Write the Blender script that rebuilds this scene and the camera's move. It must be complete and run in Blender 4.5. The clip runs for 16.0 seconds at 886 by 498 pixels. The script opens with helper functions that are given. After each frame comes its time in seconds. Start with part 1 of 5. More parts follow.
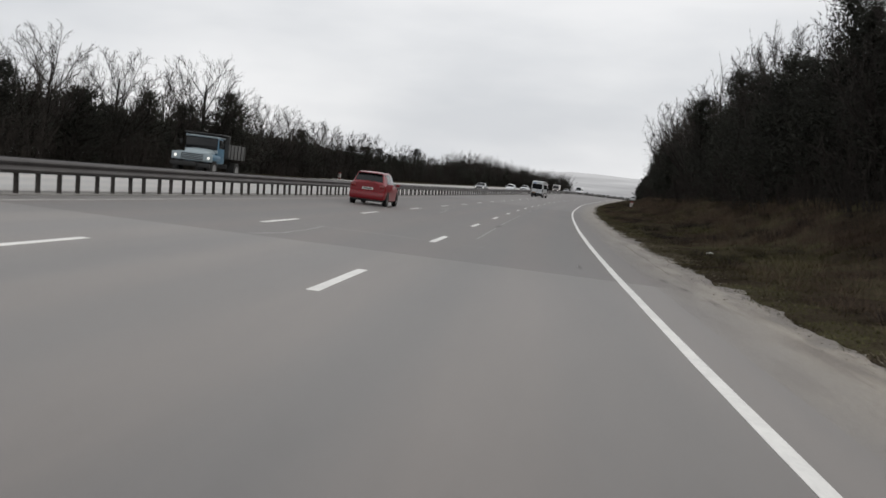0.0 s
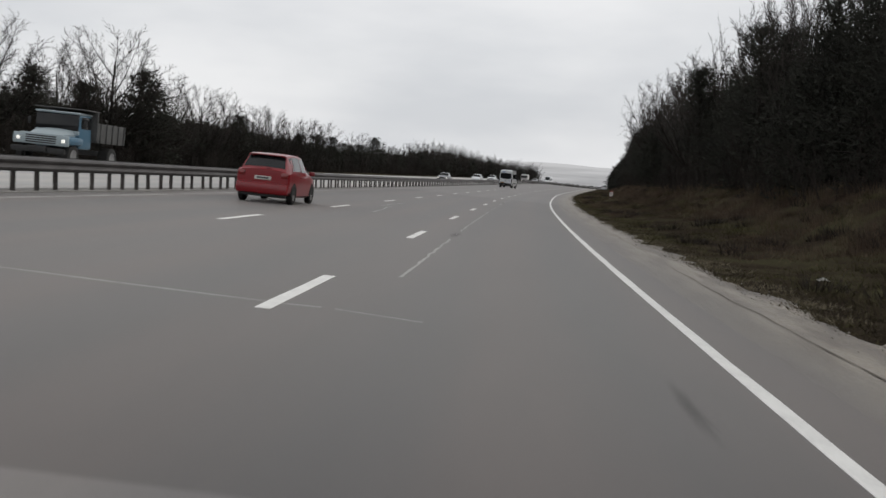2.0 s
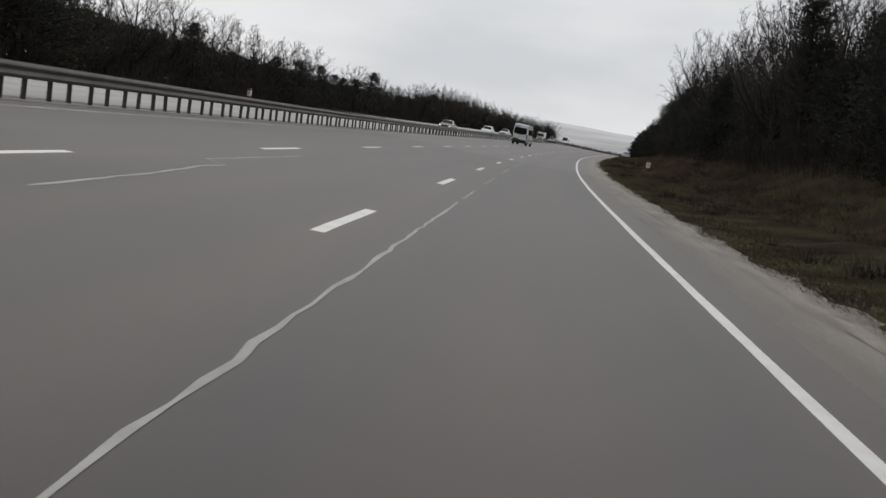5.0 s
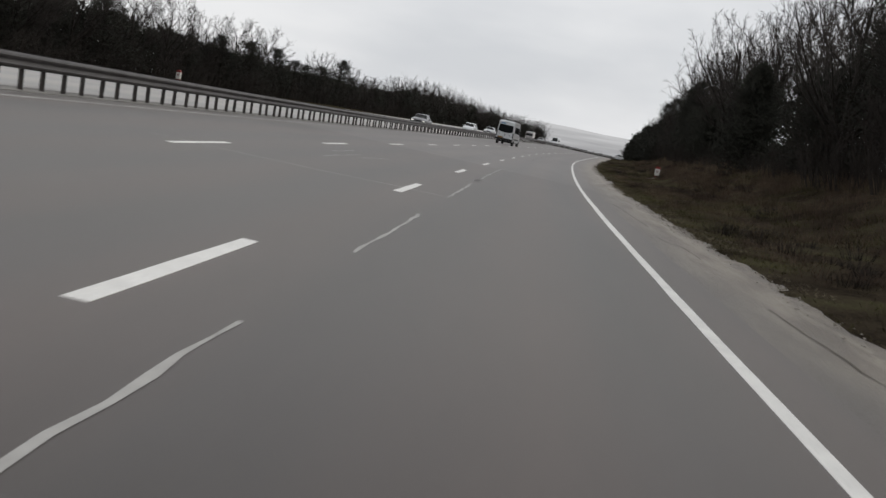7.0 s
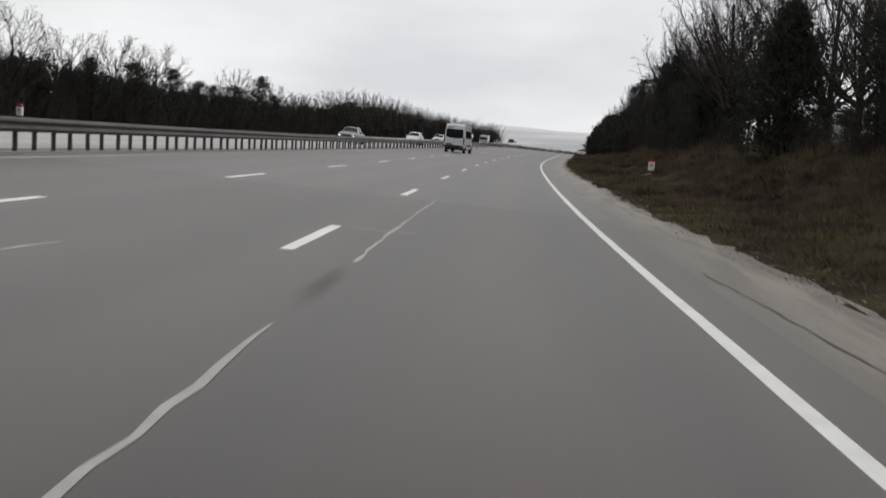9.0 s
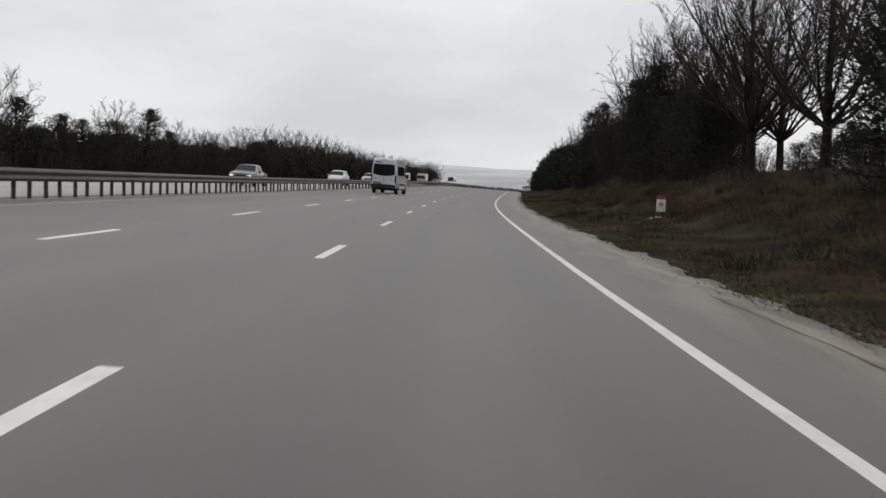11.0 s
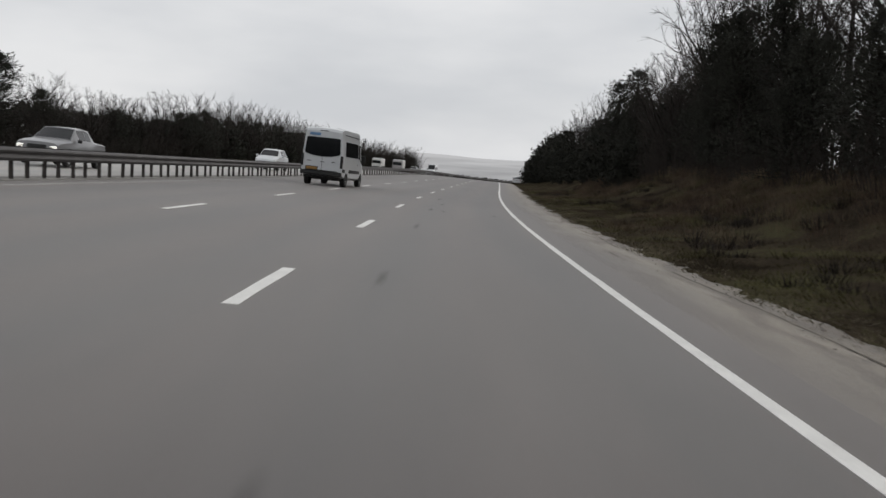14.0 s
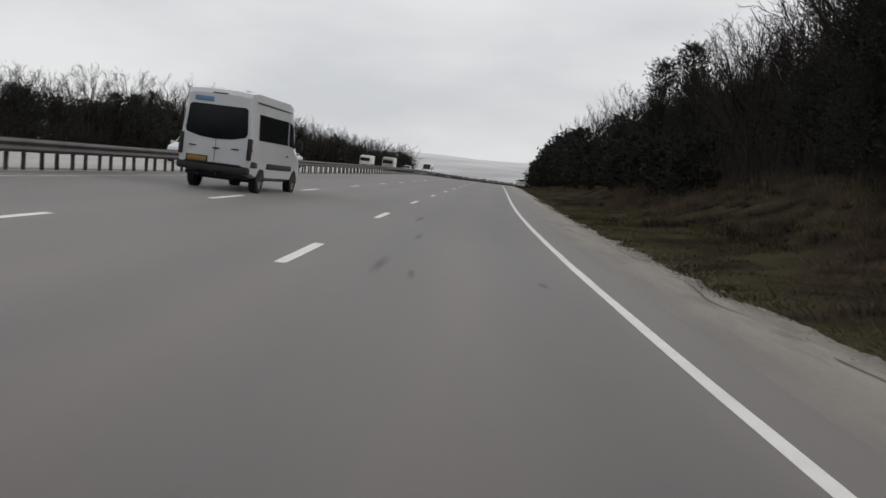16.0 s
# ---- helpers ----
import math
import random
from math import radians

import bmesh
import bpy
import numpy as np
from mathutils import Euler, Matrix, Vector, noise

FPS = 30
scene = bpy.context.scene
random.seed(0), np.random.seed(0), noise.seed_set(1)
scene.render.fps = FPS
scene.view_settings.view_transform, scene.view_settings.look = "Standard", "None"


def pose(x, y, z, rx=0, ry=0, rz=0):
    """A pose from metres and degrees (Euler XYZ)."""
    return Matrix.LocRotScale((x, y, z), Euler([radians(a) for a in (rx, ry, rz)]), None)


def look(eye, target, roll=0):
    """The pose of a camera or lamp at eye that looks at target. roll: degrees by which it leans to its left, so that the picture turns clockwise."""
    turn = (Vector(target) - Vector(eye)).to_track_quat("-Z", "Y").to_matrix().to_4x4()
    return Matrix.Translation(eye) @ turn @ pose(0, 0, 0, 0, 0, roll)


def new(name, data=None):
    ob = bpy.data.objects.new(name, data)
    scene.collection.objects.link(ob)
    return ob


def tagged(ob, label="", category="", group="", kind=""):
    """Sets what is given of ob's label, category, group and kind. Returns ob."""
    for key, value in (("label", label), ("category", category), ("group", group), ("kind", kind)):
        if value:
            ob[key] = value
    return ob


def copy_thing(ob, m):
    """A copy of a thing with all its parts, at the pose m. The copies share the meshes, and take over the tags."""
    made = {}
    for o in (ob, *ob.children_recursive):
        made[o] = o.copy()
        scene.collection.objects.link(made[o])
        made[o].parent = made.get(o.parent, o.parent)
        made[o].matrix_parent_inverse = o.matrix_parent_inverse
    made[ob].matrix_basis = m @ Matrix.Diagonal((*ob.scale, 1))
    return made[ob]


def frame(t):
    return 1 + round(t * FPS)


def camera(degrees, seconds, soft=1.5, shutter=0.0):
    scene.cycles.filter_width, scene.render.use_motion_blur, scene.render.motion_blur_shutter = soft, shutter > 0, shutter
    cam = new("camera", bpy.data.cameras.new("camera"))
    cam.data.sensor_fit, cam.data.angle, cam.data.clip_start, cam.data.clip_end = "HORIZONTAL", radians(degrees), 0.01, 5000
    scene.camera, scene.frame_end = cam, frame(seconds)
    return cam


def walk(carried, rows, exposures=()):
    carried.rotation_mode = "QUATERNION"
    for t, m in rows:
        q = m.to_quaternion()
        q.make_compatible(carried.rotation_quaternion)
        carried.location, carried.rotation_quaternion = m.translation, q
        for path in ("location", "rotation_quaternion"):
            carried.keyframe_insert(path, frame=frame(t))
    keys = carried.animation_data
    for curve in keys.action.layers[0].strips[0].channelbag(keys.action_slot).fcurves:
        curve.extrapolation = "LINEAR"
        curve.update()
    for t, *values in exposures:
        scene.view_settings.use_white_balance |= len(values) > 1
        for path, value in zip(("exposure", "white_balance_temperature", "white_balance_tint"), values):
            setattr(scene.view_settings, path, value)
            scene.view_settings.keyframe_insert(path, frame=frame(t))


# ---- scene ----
cam = camera(48.0, 16.0, soft=1.5, shutter=0.3)
walk(cam, [
    (0, pose(-1.588, 7.284, 1.412, 86.75, -3.80, 4.62)),
    (0.5, pose(-1.630, 10.912, 1.391, 85.49, -5.28, 5.15)),
    (1, pose(-1.595, 13.969, 1.378, 85.97, -3.63, 4.79)),
    (1.5, pose(-1.722, 18.195, 1.390, 86.52, -3.69, 3.60)),
    (2, pose(-1.683, 21.585, 1.398, 86.39, -2.88, 2.72)),
    (2.5, pose(-1.673, 25.275, 1.409, 86.90, -2.53, 1.30)),
    (3, pose(-1.639, 28.879, 1.417, 86.51, -3.23, 1.86)),
    (5.5, pose(-1.060, 48.564, 1.464, 83.21, -8.96, 3.93)),
    (6, pose(-0.873, 52.641, 1.510, 83.51, -9.07, 4.34)),
    (6.5, pose(-0.694, 56.916, 1.494, 83.69, -8.97, 3.90)),
    (7, pose(-0.508, 61.249, 1.519, 83.49, -9.39, 2.92)),
    (7.5, pose(-0.313, 65.703, 1.523, 83.51, -3.44, 2.01)),
    (8, pose(-0.126, 70.190, 1.586, 80.30, -3.76, 2.36)),
    (8.5, pose(0.061, 75.049, 1.565, 80.32, -2.65, 1.13)),
    (9, pose(0.225, 79.854, 1.625, 84.44, -2.99, 0.37)),
    (9.5, pose(0.382, 84.835, 1.645, 86.07, -1.66, -1.24)),
    (12, pose(1.543, 109.512, 1.831, 87.07, -1.65, -3.59)),
    (12.5, pose(1.829, 114.615, 1.918, 85.90, -1.89, -3.21)),
    (13, pose(2.165, 119.744, 1.908, 86.99, -1.30, -4.87)),
    (13.5, pose(2.505, 124.674, 1.991, 86.52, -3.40, -3.56)),
    (14, pose(2.897, 129.752, 2.027, 86.24, -2.89, -4.28)),
    (14.5, pose(3.344, 134.741, 2.053, 86.01, -3.52, -3.71)),
    (15, pose(3.779, 140.140, 2.100, 86.80, -4.45, -4.23)),
    (15.5, pose(4.244, 145.391, 2.161, 85.95, -4.88, -4.18)),
    (16, pose(4.800, 150.402, 2.224, 86.28, -4.02, -4.42)),
], exposures=[(0, 0.1), (3, 0.02), (6, 0.0), (9, 0.16), (10, 0.14), (12, -0.03), (16, -0.05)])

# ---- world and sun: an overcast late-winter day ----
SUN_UP, SUN_TURN = 38.0, 68.0      # degrees: height, and turn from +y towards +x
world = bpy.data.worlds.new("overcast_sky")
scene.world = world
world.use_nodes = True
wn, wl = world.node_tree.nodes, world.node_tree.links
wn.clear()
w_out = wn.new("ShaderNodeOutputWorld")
w_back = wn.new("ShaderNodeBackground")
w_sky = wn.new("ShaderNodeTexSky")
w_sky.sky_type = "NISHITA"
w_sky.sun_disc = False
w_sky.sun_elevation = radians(SUN_UP)
w_sky.sun_rotation = radians(SUN_TURN)
w_sky.dust_density = 4.0
w_dim = wn.new("ShaderNodeVectorMath")
w_dim.operation = "SCALE"
w_dim.inputs["Scale"].default_value = 0.06
wl.new(w_sky.outputs[0], w_dim.inputs[0])
w_co = wn.new("ShaderNodeTexCoord")
w_map = wn.new("ShaderNodeMapping")
w_map.inputs["Scale"].default_value = (1.0, 1.0, 3.2)
wl.new(w_co.outputs["Generated"], w_map.inputs["Vector"])
w_noise = wn.new("ShaderNodeTexNoise")
w_noise.inputs["Scale"].default_value = 2.6
w_noise.inputs["Detail"].default_value = 5.0
w_noise.inputs["Roughness"].default_value = 0.48
wl.new(w_map.outputs[0], w_noise.inputs["Vector"])
w_ramp = wn.new("ShaderNodeValToRGB")
w_ramp.color_ramp.elements[0].position = 0.36
w_ramp.color_ramp.elements[0].color = (0.67, 0.688, 0.718, 1)
w_ramp.color_ramp.elements[1].position = 0.62
w_ramp.color_ramp.elements[1].color = (0.88, 0.884, 0.895, 1)
wl.new(w_noise.outputs["Fac"], w_ramp.inputs[0])
w_mix = wn.new("ShaderNodeMix")
w_mix.data_type = "RGBA"
w_mix.inputs["Factor"].default_value = 0.9
wl.new(w_dim.outputs[0], w_mix.inputs["A"])
wl.new(w_ramp.outputs[0], w_mix.inputs["B"])
wl.new(w_mix.outputs["Result"], w_back.inputs["Color"])
w_back.inputs["Strength"].default_value = 1.0
wl.new(w_back.outputs[0], w_out.inputs[0])

sun_data = bpy.data.lights.new("sun", "SUN")
sun_data.energy = 0.9
sun_data.angle = radians(25)
sun_data.color = (1.0, 0.96, 0.9)
sun = new("sun", sun_data)
_e, _a = radians(SUN_UP), radians(SUN_TURN)
sun.matrix_world = look((60 * math.sin(_a), 60 * math.cos(_a), 60 * math.tan(_e)), (0, 0, 0))

# ---- the line of the road: s metres along the edge line, d metres to its right ----
BANK = 0.056                        # crossfall of the banked curve
KNOTS = np.arange(-20, 561, 30.0)
TURN = np.array([0.825, 0.825, 0.481, 0.338, 0.868, 0.234, 1.093, 0.719, -0.022, -0.027, -0.2, 0.4, 1.2, 1.5, 1.5, 1.4, 1.0, 0.5, 0, 0]) * 1e-3
BEND = np.interp(KNOTS, np.arange(-20, 561, 60.0), [0.756, 0.761, 0.655, 0.593, 0.2, -1.0, -1.6, -0.8, 0.0, 0.0]) * 1e-4
SS = np.arange(-400.0, 3001.0)
_near = (SS > -60) & (SS < 700)
R_TH = np.cumsum(np.where(_near, np.interp(SS, KNOTS, TURN), 0))
R_GR = np.cumsum(np.where(_near, np.interp(SS, KNOTS, BEND), 0))
R_TH -= np.interp(0, SS, R_TH)
R_GR -= np.interp(0, SS, R_GR)
R_X, R_Y, R_Z = np.cumsum(np.sin(R_TH)), np.cumsum(np.cos(R_TH)), np.cumsum(R_GR)
R_X -= np.interp(0, SS, R_X)
R_Y -= np.interp(0, SS, R_Y)
R_Z -= np.interp(0, SS, R_Z)


def at(s, d, h=0.0):
    """The place at s, d, at the height h over the banked plane of the road."""
    a = np.interp(s, SS, R_TH)
    near = max(-80.0, min(80.0, d))
    x = np.interp(s, SS, R_X) + near * math.cos(a) + (d - near) * 0.998
    y = np.interp(s, SS, R_Y) - near * math.sin(a) - (d - near) * 0.06
    return Vector((float(x), float(y), float(np.interp(s, SS, R_Z)) - d * BANK + h))


def heading(s):
    """Turn about z, in degrees, of something that faces along the road."""
    return -math.degrees(float(np.interp(s, SS, R_TH)))


def ground_h(s, d):
    """Height of the bare ground over the banked plane."""
    if d > 1.2:
        n = noise.noise((s * 0.07, d * 0.2, 3.1))
        m = noise.noise((s * 0.4, d * 0.6, 7.7))
        up = float(np.interp(d, [1.2, 1.8, 2.15, 2.5, 4.2, 6.7, 8.5, 11.5, 14, 22, 60, 80, 400, 2500],
                             [-0.14, -0.11, -0.045, 0.0, 0.13, 0.5, 1.25, 2.75, 3.15, 3.6, 6.0, 7, 30, 150]))
        lump = min(1.0, max(0.0, (d - 2.4) / 3))
        tuft = min(1.0, max(0.0, (d - 1.7) / 0.6)) * min(1.0, 40 / d) * (0.035 + 0.10 * lump) * noise.noise((s * 1.1, d * 1.3, 2.2))
        return up + lump * (0.22 * n + 0.12 * m) + tuft
    if d > -27.6:
        return -0.10
    n = noise.noise((s * 0.05, d * 0.1, 9.1))
    up = float(np.interp(-d, [27.6, 29, 32, 36, 60, 80, 400, 2500], [-0.08, -0.15, -0.3, -0.35, -1.6, -2.7, -19, -138]))
    return up + (0.15 * n if d < -29 else 0)


def ground_at(s, d):
    return at(s, d, ground_h(s, d))


# ---- materials ----
def surface(name, dark, light, scale=3.0, rough=0.8, bump=0.15, fine=40.0, detail=6.0, stretch=(1, 1, 1),
            coords="Object", metal=0.0, spec=0.4, fine_mix=0.35, vary=0.0, bump_dist=0.02, contrast=(0.3, 0.7), grain=0.5):
    """A surface with colour varied at two scales, and fine relief."""
    m = bpy.data.materials.new(name)
    m.use_nodes = True
    n, l = m.node_tree.nodes, m.node_tree.links
    bsdf = n["Principled BSDF"]
    co = n.new("ShaderNodeTexCoord")
    mp = n.new("ShaderNodeMapping")
    mp.inputs["Scale"].default_value = stretch
    l.new(co.outputs[coords], mp.inputs["Vector"])
    a, b = n.new("ShaderNodeTexNoise"), n.new("ShaderNodeTexNoise")
    a.inputs["Scale"].default_value, a.inputs["Detail"].default_value = scale, detail
    a.inputs["Roughness"].default_value = grain
    b.inputs["Scale"].default_value, b.inputs["Detail"].default_value = fine, 3.0
    l.new(mp.outputs[0], a.inputs["Vector"])
    l.new(co.outputs[coords], b.inputs["Vector"])
    mx = n.new("ShaderNodeMix")
    mx.inputs["Factor"].default_value = fine_mix
    l.new(a.outputs["Fac"], mx.inputs["A"])
    l.new(b.outputs["Fac"], mx.inputs["B"])
    ramp = n.new("ShaderNodeValToRGB")
    ramp.color_ramp.elements[0].position, ramp.color_ramp.elements[1].position = contrast
    ramp.color_ramp.elements[0].color, ramp.color_ramp.elements[1].color = (*dark, 1), (*light, 1)
    l.new(mx.outputs["Result"], ramp.inputs[0])
    col = ramp.outputs[0]
    if vary:
        info = n.new("ShaderNodeObjectInfo")
        hsv = n.new("ShaderNodeHueSaturation")
        mr = n.new("ShaderNodeMapRange")
        mr.inputs["To Min"].default_value, mr.inputs["To Max"].default_value = 1 - vary, 1 + vary
        l.new(info.outputs["Random"], mr.inputs["Value"])
        l.new(mr.outputs[0], hsv.inputs["Value"])
        l.new(col, hsv.inputs["Color"])
        col = hsv.outputs[0]
    l.new(col, bsdf.inputs["Base Color"])
    bsdf.inputs["Roughness"].default_value = rough
    bsdf.inputs["Metallic"].default_value = metal
    bsdf.inputs["Specular IOR Level"].default_value = spec
    if bump:
        bp = n.new("ShaderNodeBump")
        bp.inputs["Strength"].default_value, bp.inputs["Distance"].default_value = bump, bump_dist
        l.new(b.outputs["Fac"], bp.inputs["Height"])
        l.new(bp.outputs[0], bsdf.inputs["Normal"])
    return m


def asphalt(name, dark, light, warm):
    """Worn asphalt; the uv map holds metres across and along, so wheel tracks and streaks run with the road."""
    m = surface(name, dark, light, scale=0.35, rough=0.62, bump=0.3, fine=90, detail=7, coords="UV", stretch=(1, 0.16, 1),
                spec=0.42, fine_mix=0.22, bump_dist=0.004, contrast=(0.34, 0.66), grain=0.7)
    n, l = m.node_tree.nodes, m.node_tree.links
    bsdf = n["Principled BSDF"]
    base = bsdf.inputs["Base Color"].links[0].from_socket
    co = n.new("ShaderNodeTexCoord")
    sep = n.new("ShaderNodeSeparateXYZ")
    l.new(co.outputs["UV"], sep.inputs[0])
    # two wheel tracks in every lane, about 4 m wide
    ph = n.new("ShaderNodeMath")
    ph.operation = "MULTIPLY_ADD"
    ph.inputs[1].default_value, ph.inputs[2].default_value = math.pi, 0.9
    l.new(sep.outputs["X"], ph.inputs[0])
    sn = n.new("ShaderNodeMath")
    sn.operation = "SINE"
    l.new(ph.outputs[0], sn.inputs[0])
    st = n.new("ShaderNodeTexNoise")
    st.inputs["Scale"].default_value, st.inputs["Detail"].default_value = 0.8, 4
    mp = n.new("ShaderNodeMapping")
    mp.inputs["Scale"].default_value = (1.3, 0.05, 1)
    l.new(co.outputs["UV"], mp.inputs[0])
    l.new(mp.outputs[0], st.inputs["Vector"])
    ad = n.new("ShaderNodeMath")
    ad.operation = "MULTIPLY_ADD"
    ad.inputs[1].default_value = 0.2
    l.new(sn.outputs[0], ad.inputs[0])
    l.new(st.outputs["Fac"], ad.inputs[2])
    rp = n.new("ShaderNodeValToRGB")
    rp.color_ramp.elements[0].position, rp.color_ramp.elements[1].position = 0.25, 0.75
    rp.color_ramp.elements[0].color, rp.color_ramp.elements[1].color = (0.80, 0.82, 0.84, 1), warm
    l.new(ad.outputs[0], rp.inputs[0])
    bsdf.inputs["Sheen Weight"].default_value = 0.30      # dust lying on the stones
    bsdf.inputs["Sheen Roughness"].default_value = 0.45
    bsdf.inputs["Sheen Tint"].default_value = (1.0, 0.97, 0.93, 1)
    mul = n.new("ShaderNodeMix")
    mul.data_type, mul.blend_type = "RGBA", "MULTIPLY"
    mul.inputs["Factor"].default_value = 1.0
    l.new(base, mul.inputs["A"])
    l.new(rp.outputs[0], mul.inputs["B"])
    l.new(mul.outputs["Result"], bsdf.inputs["Base Color"])
    return m


OLD = ((0.097, 0.0888, 0.0848), (0.144, 0.1322, 0.1262), (1.08, 1.04, 1.01, 1))
DARK = ((0.0352, 0.0300, 0.0280), (0.0656, 0.0556, 0.0518), (1.18, 1.05, 0.99, 1))
WORN = ((0.0630, 0.0558, 0.0530), (0.103, 0.0927, 0.0885), (1.10, 1.03, 1.0, 1))
M_ROAD = asphalt("old_asphalt", *OLD)
M_OVER = asphalt("darker_asphalt", *DARK)
M_ROAD2 = asphalt("worn_asphalt", *WORN)
M_LIGHT = asphalt("pale_asphalt", (0.27, 0.26, 0.25), (0.36, 0.35, 0.335), (1.05, 1.03, 1.0, 1))
M_PAINT = surface("road_paint", (0.58, 0.57, 0.55), (0.78, 0.77, 0.74), scale=2.5, rough=0.6, bump=0.15, fine=35, fine_mix=0.5, contrast=(0.25, 0.6), bump_dist=0.003)
M_FADED = surface("dirty_road_paint", (0.20, 0.195, 0.185), (0.46, 0.45, 0.43), scale=1.2, rough=0.7, bump=0.15, fine=12, fine_mix=0.5, contrast=(0.3, 0.65), bump_dist=0.003)
M_CRACK = surface("open_crack", (0.036, 0.032, 0.030), (0.058, 0.052, 0.048), scale=3, rough=0.9, bump=0.1, fine=25, spec=0.2)
M_SEAL = surface("crack_filler", (0.29, 0.283, 0.27), (0.45, 0.44, 0.42), scale=3, rough=0.7, bump=0.1, fine=25)
M_SEAM = surface("dirty_seam", (0.085, 0.073, 0.060), (0.17, 0.15, 0.125), scale=1.2, rough=0.95, bump=0.2, fine=14)
M_STAIN = surface("dark_stain", (0.03, 0.027, 0.025), (0.045, 0.04, 0.037), scale=2, rough=0.6, bump=0.1, fine=20)
_n, _l = M_STAIN.node_tree.nodes, M_STAIN.node_tree.links
_co, _sep, _mr = _n.new("ShaderNodeTexCoord"), _n.new("ShaderNodeSeparateXYZ"), _n.new("ShaderNodeMapRange")   # thins out to its rim
_mr.interpolation_type = "SMOOTHSTEP"
_mr.inputs["From Min"].default_value, _mr.inputs["From Max"].default_value = 1.0, 0.0
_mr.inputs["To Max"].default_value = 0.26
_l.new(_co.outputs["UV"], _sep.inputs[0])
_l.new(_sep.outputs["X"], _mr.inputs["Value"])
_l.new(_mr.outputs[0], _n["Principled BSDF"].inputs["Alpha"])
M_GRAVEL = surface("gravel", (0.13, 0.124, 0.116), (0.30, 0.288, 0.27), scale=0.8, rough=0.95, bump=0.7, fine=22, bump_dist=0.03, fine_mix=0.5)
def dusty_shoulder(tones):
    """Asphalt that disappears under dust and gravel towards the verge; uv x is metres from the edge line."""
    m = asphalt("dusty_shoulder", *tones)
    n, l = m.node_tree.nodes, m.node_tree.links
    bsdf = n["Principled BSDF"]
    base = bsdf.inputs["Base Color"].links[0].from_socket
    co = n.new("ShaderNodeTexCoord")
    sep = n.new("ShaderNodeSeparateXYZ")
    l.new(co.outputs["UV"], sep.inputs[0])
    ns = [n.new("ShaderNodeTexNoise") for _ in range(2)]
    for t, sc, k in zip(ns, (0.6, 16.0), (0.3, 1.0)):
        mp = n.new("ShaderNodeMapping")
        mp.inputs["Scale"].default_value = (1, k, 1)
        l.new(co.outputs["UV"], mp.inputs[0])
        l.new(mp.outputs[0], t.inputs["Vector"])
        t.inputs["Scale"].default_value, t.inputs["Detail"].default_value = sc, 5
    wob = n.new("ShaderNodeMath")
    wob.operation = "MULTIPLY_ADD"
    wob.inputs[1].default_value = 1.6
    l.new(ns[0].outputs["Fac"], wob.inputs[0])
    l.new(sep.outputs["X"], wob.inputs[2])
    mr = n.new("ShaderNodeMapRange")
    mr.inputs["From Min"].default_value, mr.inputs["From Max"].default_value = 1.15, 2.5
    l.new(wob.outputs[0], mr.inputs["Value"])
    rp = n.new("ShaderNodeValToRGB")
    rp.color_ramp.elements[0].position, rp.color_ramp.elements[1].position = 0.3, 0.7
    rp.color_ramp.elements[0].color, rp.color_ramp.elements[1].color = (0.130, 0.108, 0.084, 1), (0.315, 0.270, 0.208, 1)
    l.new(ns[1].outputs["Fac"], rp.inputs[0])
    mx = n.new("ShaderNodeMix")
    mx.data_type = "RGBA"
    l.new(mr.outputs[0], mx.inputs["Factor"])
    l.new(base, mx.inputs["A"])
    l.new(rp.outputs[0], mx.inputs["B"])
    ruts = n.new("ShaderNodeTexNoise")          # darker ruts and damp dirt along the verge
    ruts.inputs["Scale"].default_value, ruts.inputs["Detail"].default_value = 1.0, 6
    rmp = n.new("ShaderNodeMapping")
    rmp.inputs["Scale"].default_value = (1.9, 0.3, 1)
    l.new(co.outputs["UV"], rmp.inputs[0])
    l.new(rmp.outputs[0], ruts.inputs["Vector"])
    rr = n.new("ShaderNodeValToRGB")
    rr.color_ramp.elements[0].position, rr.color_ramp.elements[1].position = 0.40, 0.55
    rr.color_ramp.elements[0].color, rr.color_ramp.elements[1].color = (0.40, 0.345, 0.30, 1), (1, 1, 1, 1)
    l.new(ruts.outputs["Fac"], rr.inputs[0])
    mu = n.new("ShaderNodeMix")
    mu.data_type, mu.blend_type = "RGBA", "MULTIPLY"
    l.new(mr.outputs[0], mu.inputs["Factor"])
    l.new(mx.outputs["Result"], mu.inputs["A"])
    l.new(rr.outputs[0], mu.inputs["B"])
    band = n.new("ShaderNodeMapRange")
    band.inputs["From Min"].default_value, band.inputs["From Max"].default_value = 2.3, 3.3
    l.new(wob.outputs[0], band.inputs["Value"])
    br = n.new("ShaderNodeValToRGB")
    br.color_ramp.elements[0].position, br.color_ramp.elements[1].position = 0.34, 0.80
    br.color_ramp.elements[0].color = br.color_ramp.elements[1].color = (1, 1, 1, 1)
    for at_pos in (0.48, 0.62):
        br.color_ramp.elements.new(at_pos).color = (0.55, 0.51, 0.47, 1)
    l.new(band.outputs[0], br.inputs[0])
    m2 = n.new("ShaderNodeMix")
    m2.data_type, m2.blend_type = "RGBA", "MULTIPLY"
    l.new(ruts.outputs["Fac"], m2.inputs["Factor"])
    l.new(mu.outputs["Result"], m2.inputs["A"])
    l.new(br.outputs[0], m2.inputs["B"])
    dirt = n.new("ShaderNodeTexNoise")          # brown soil and dead grass between the sandy patches
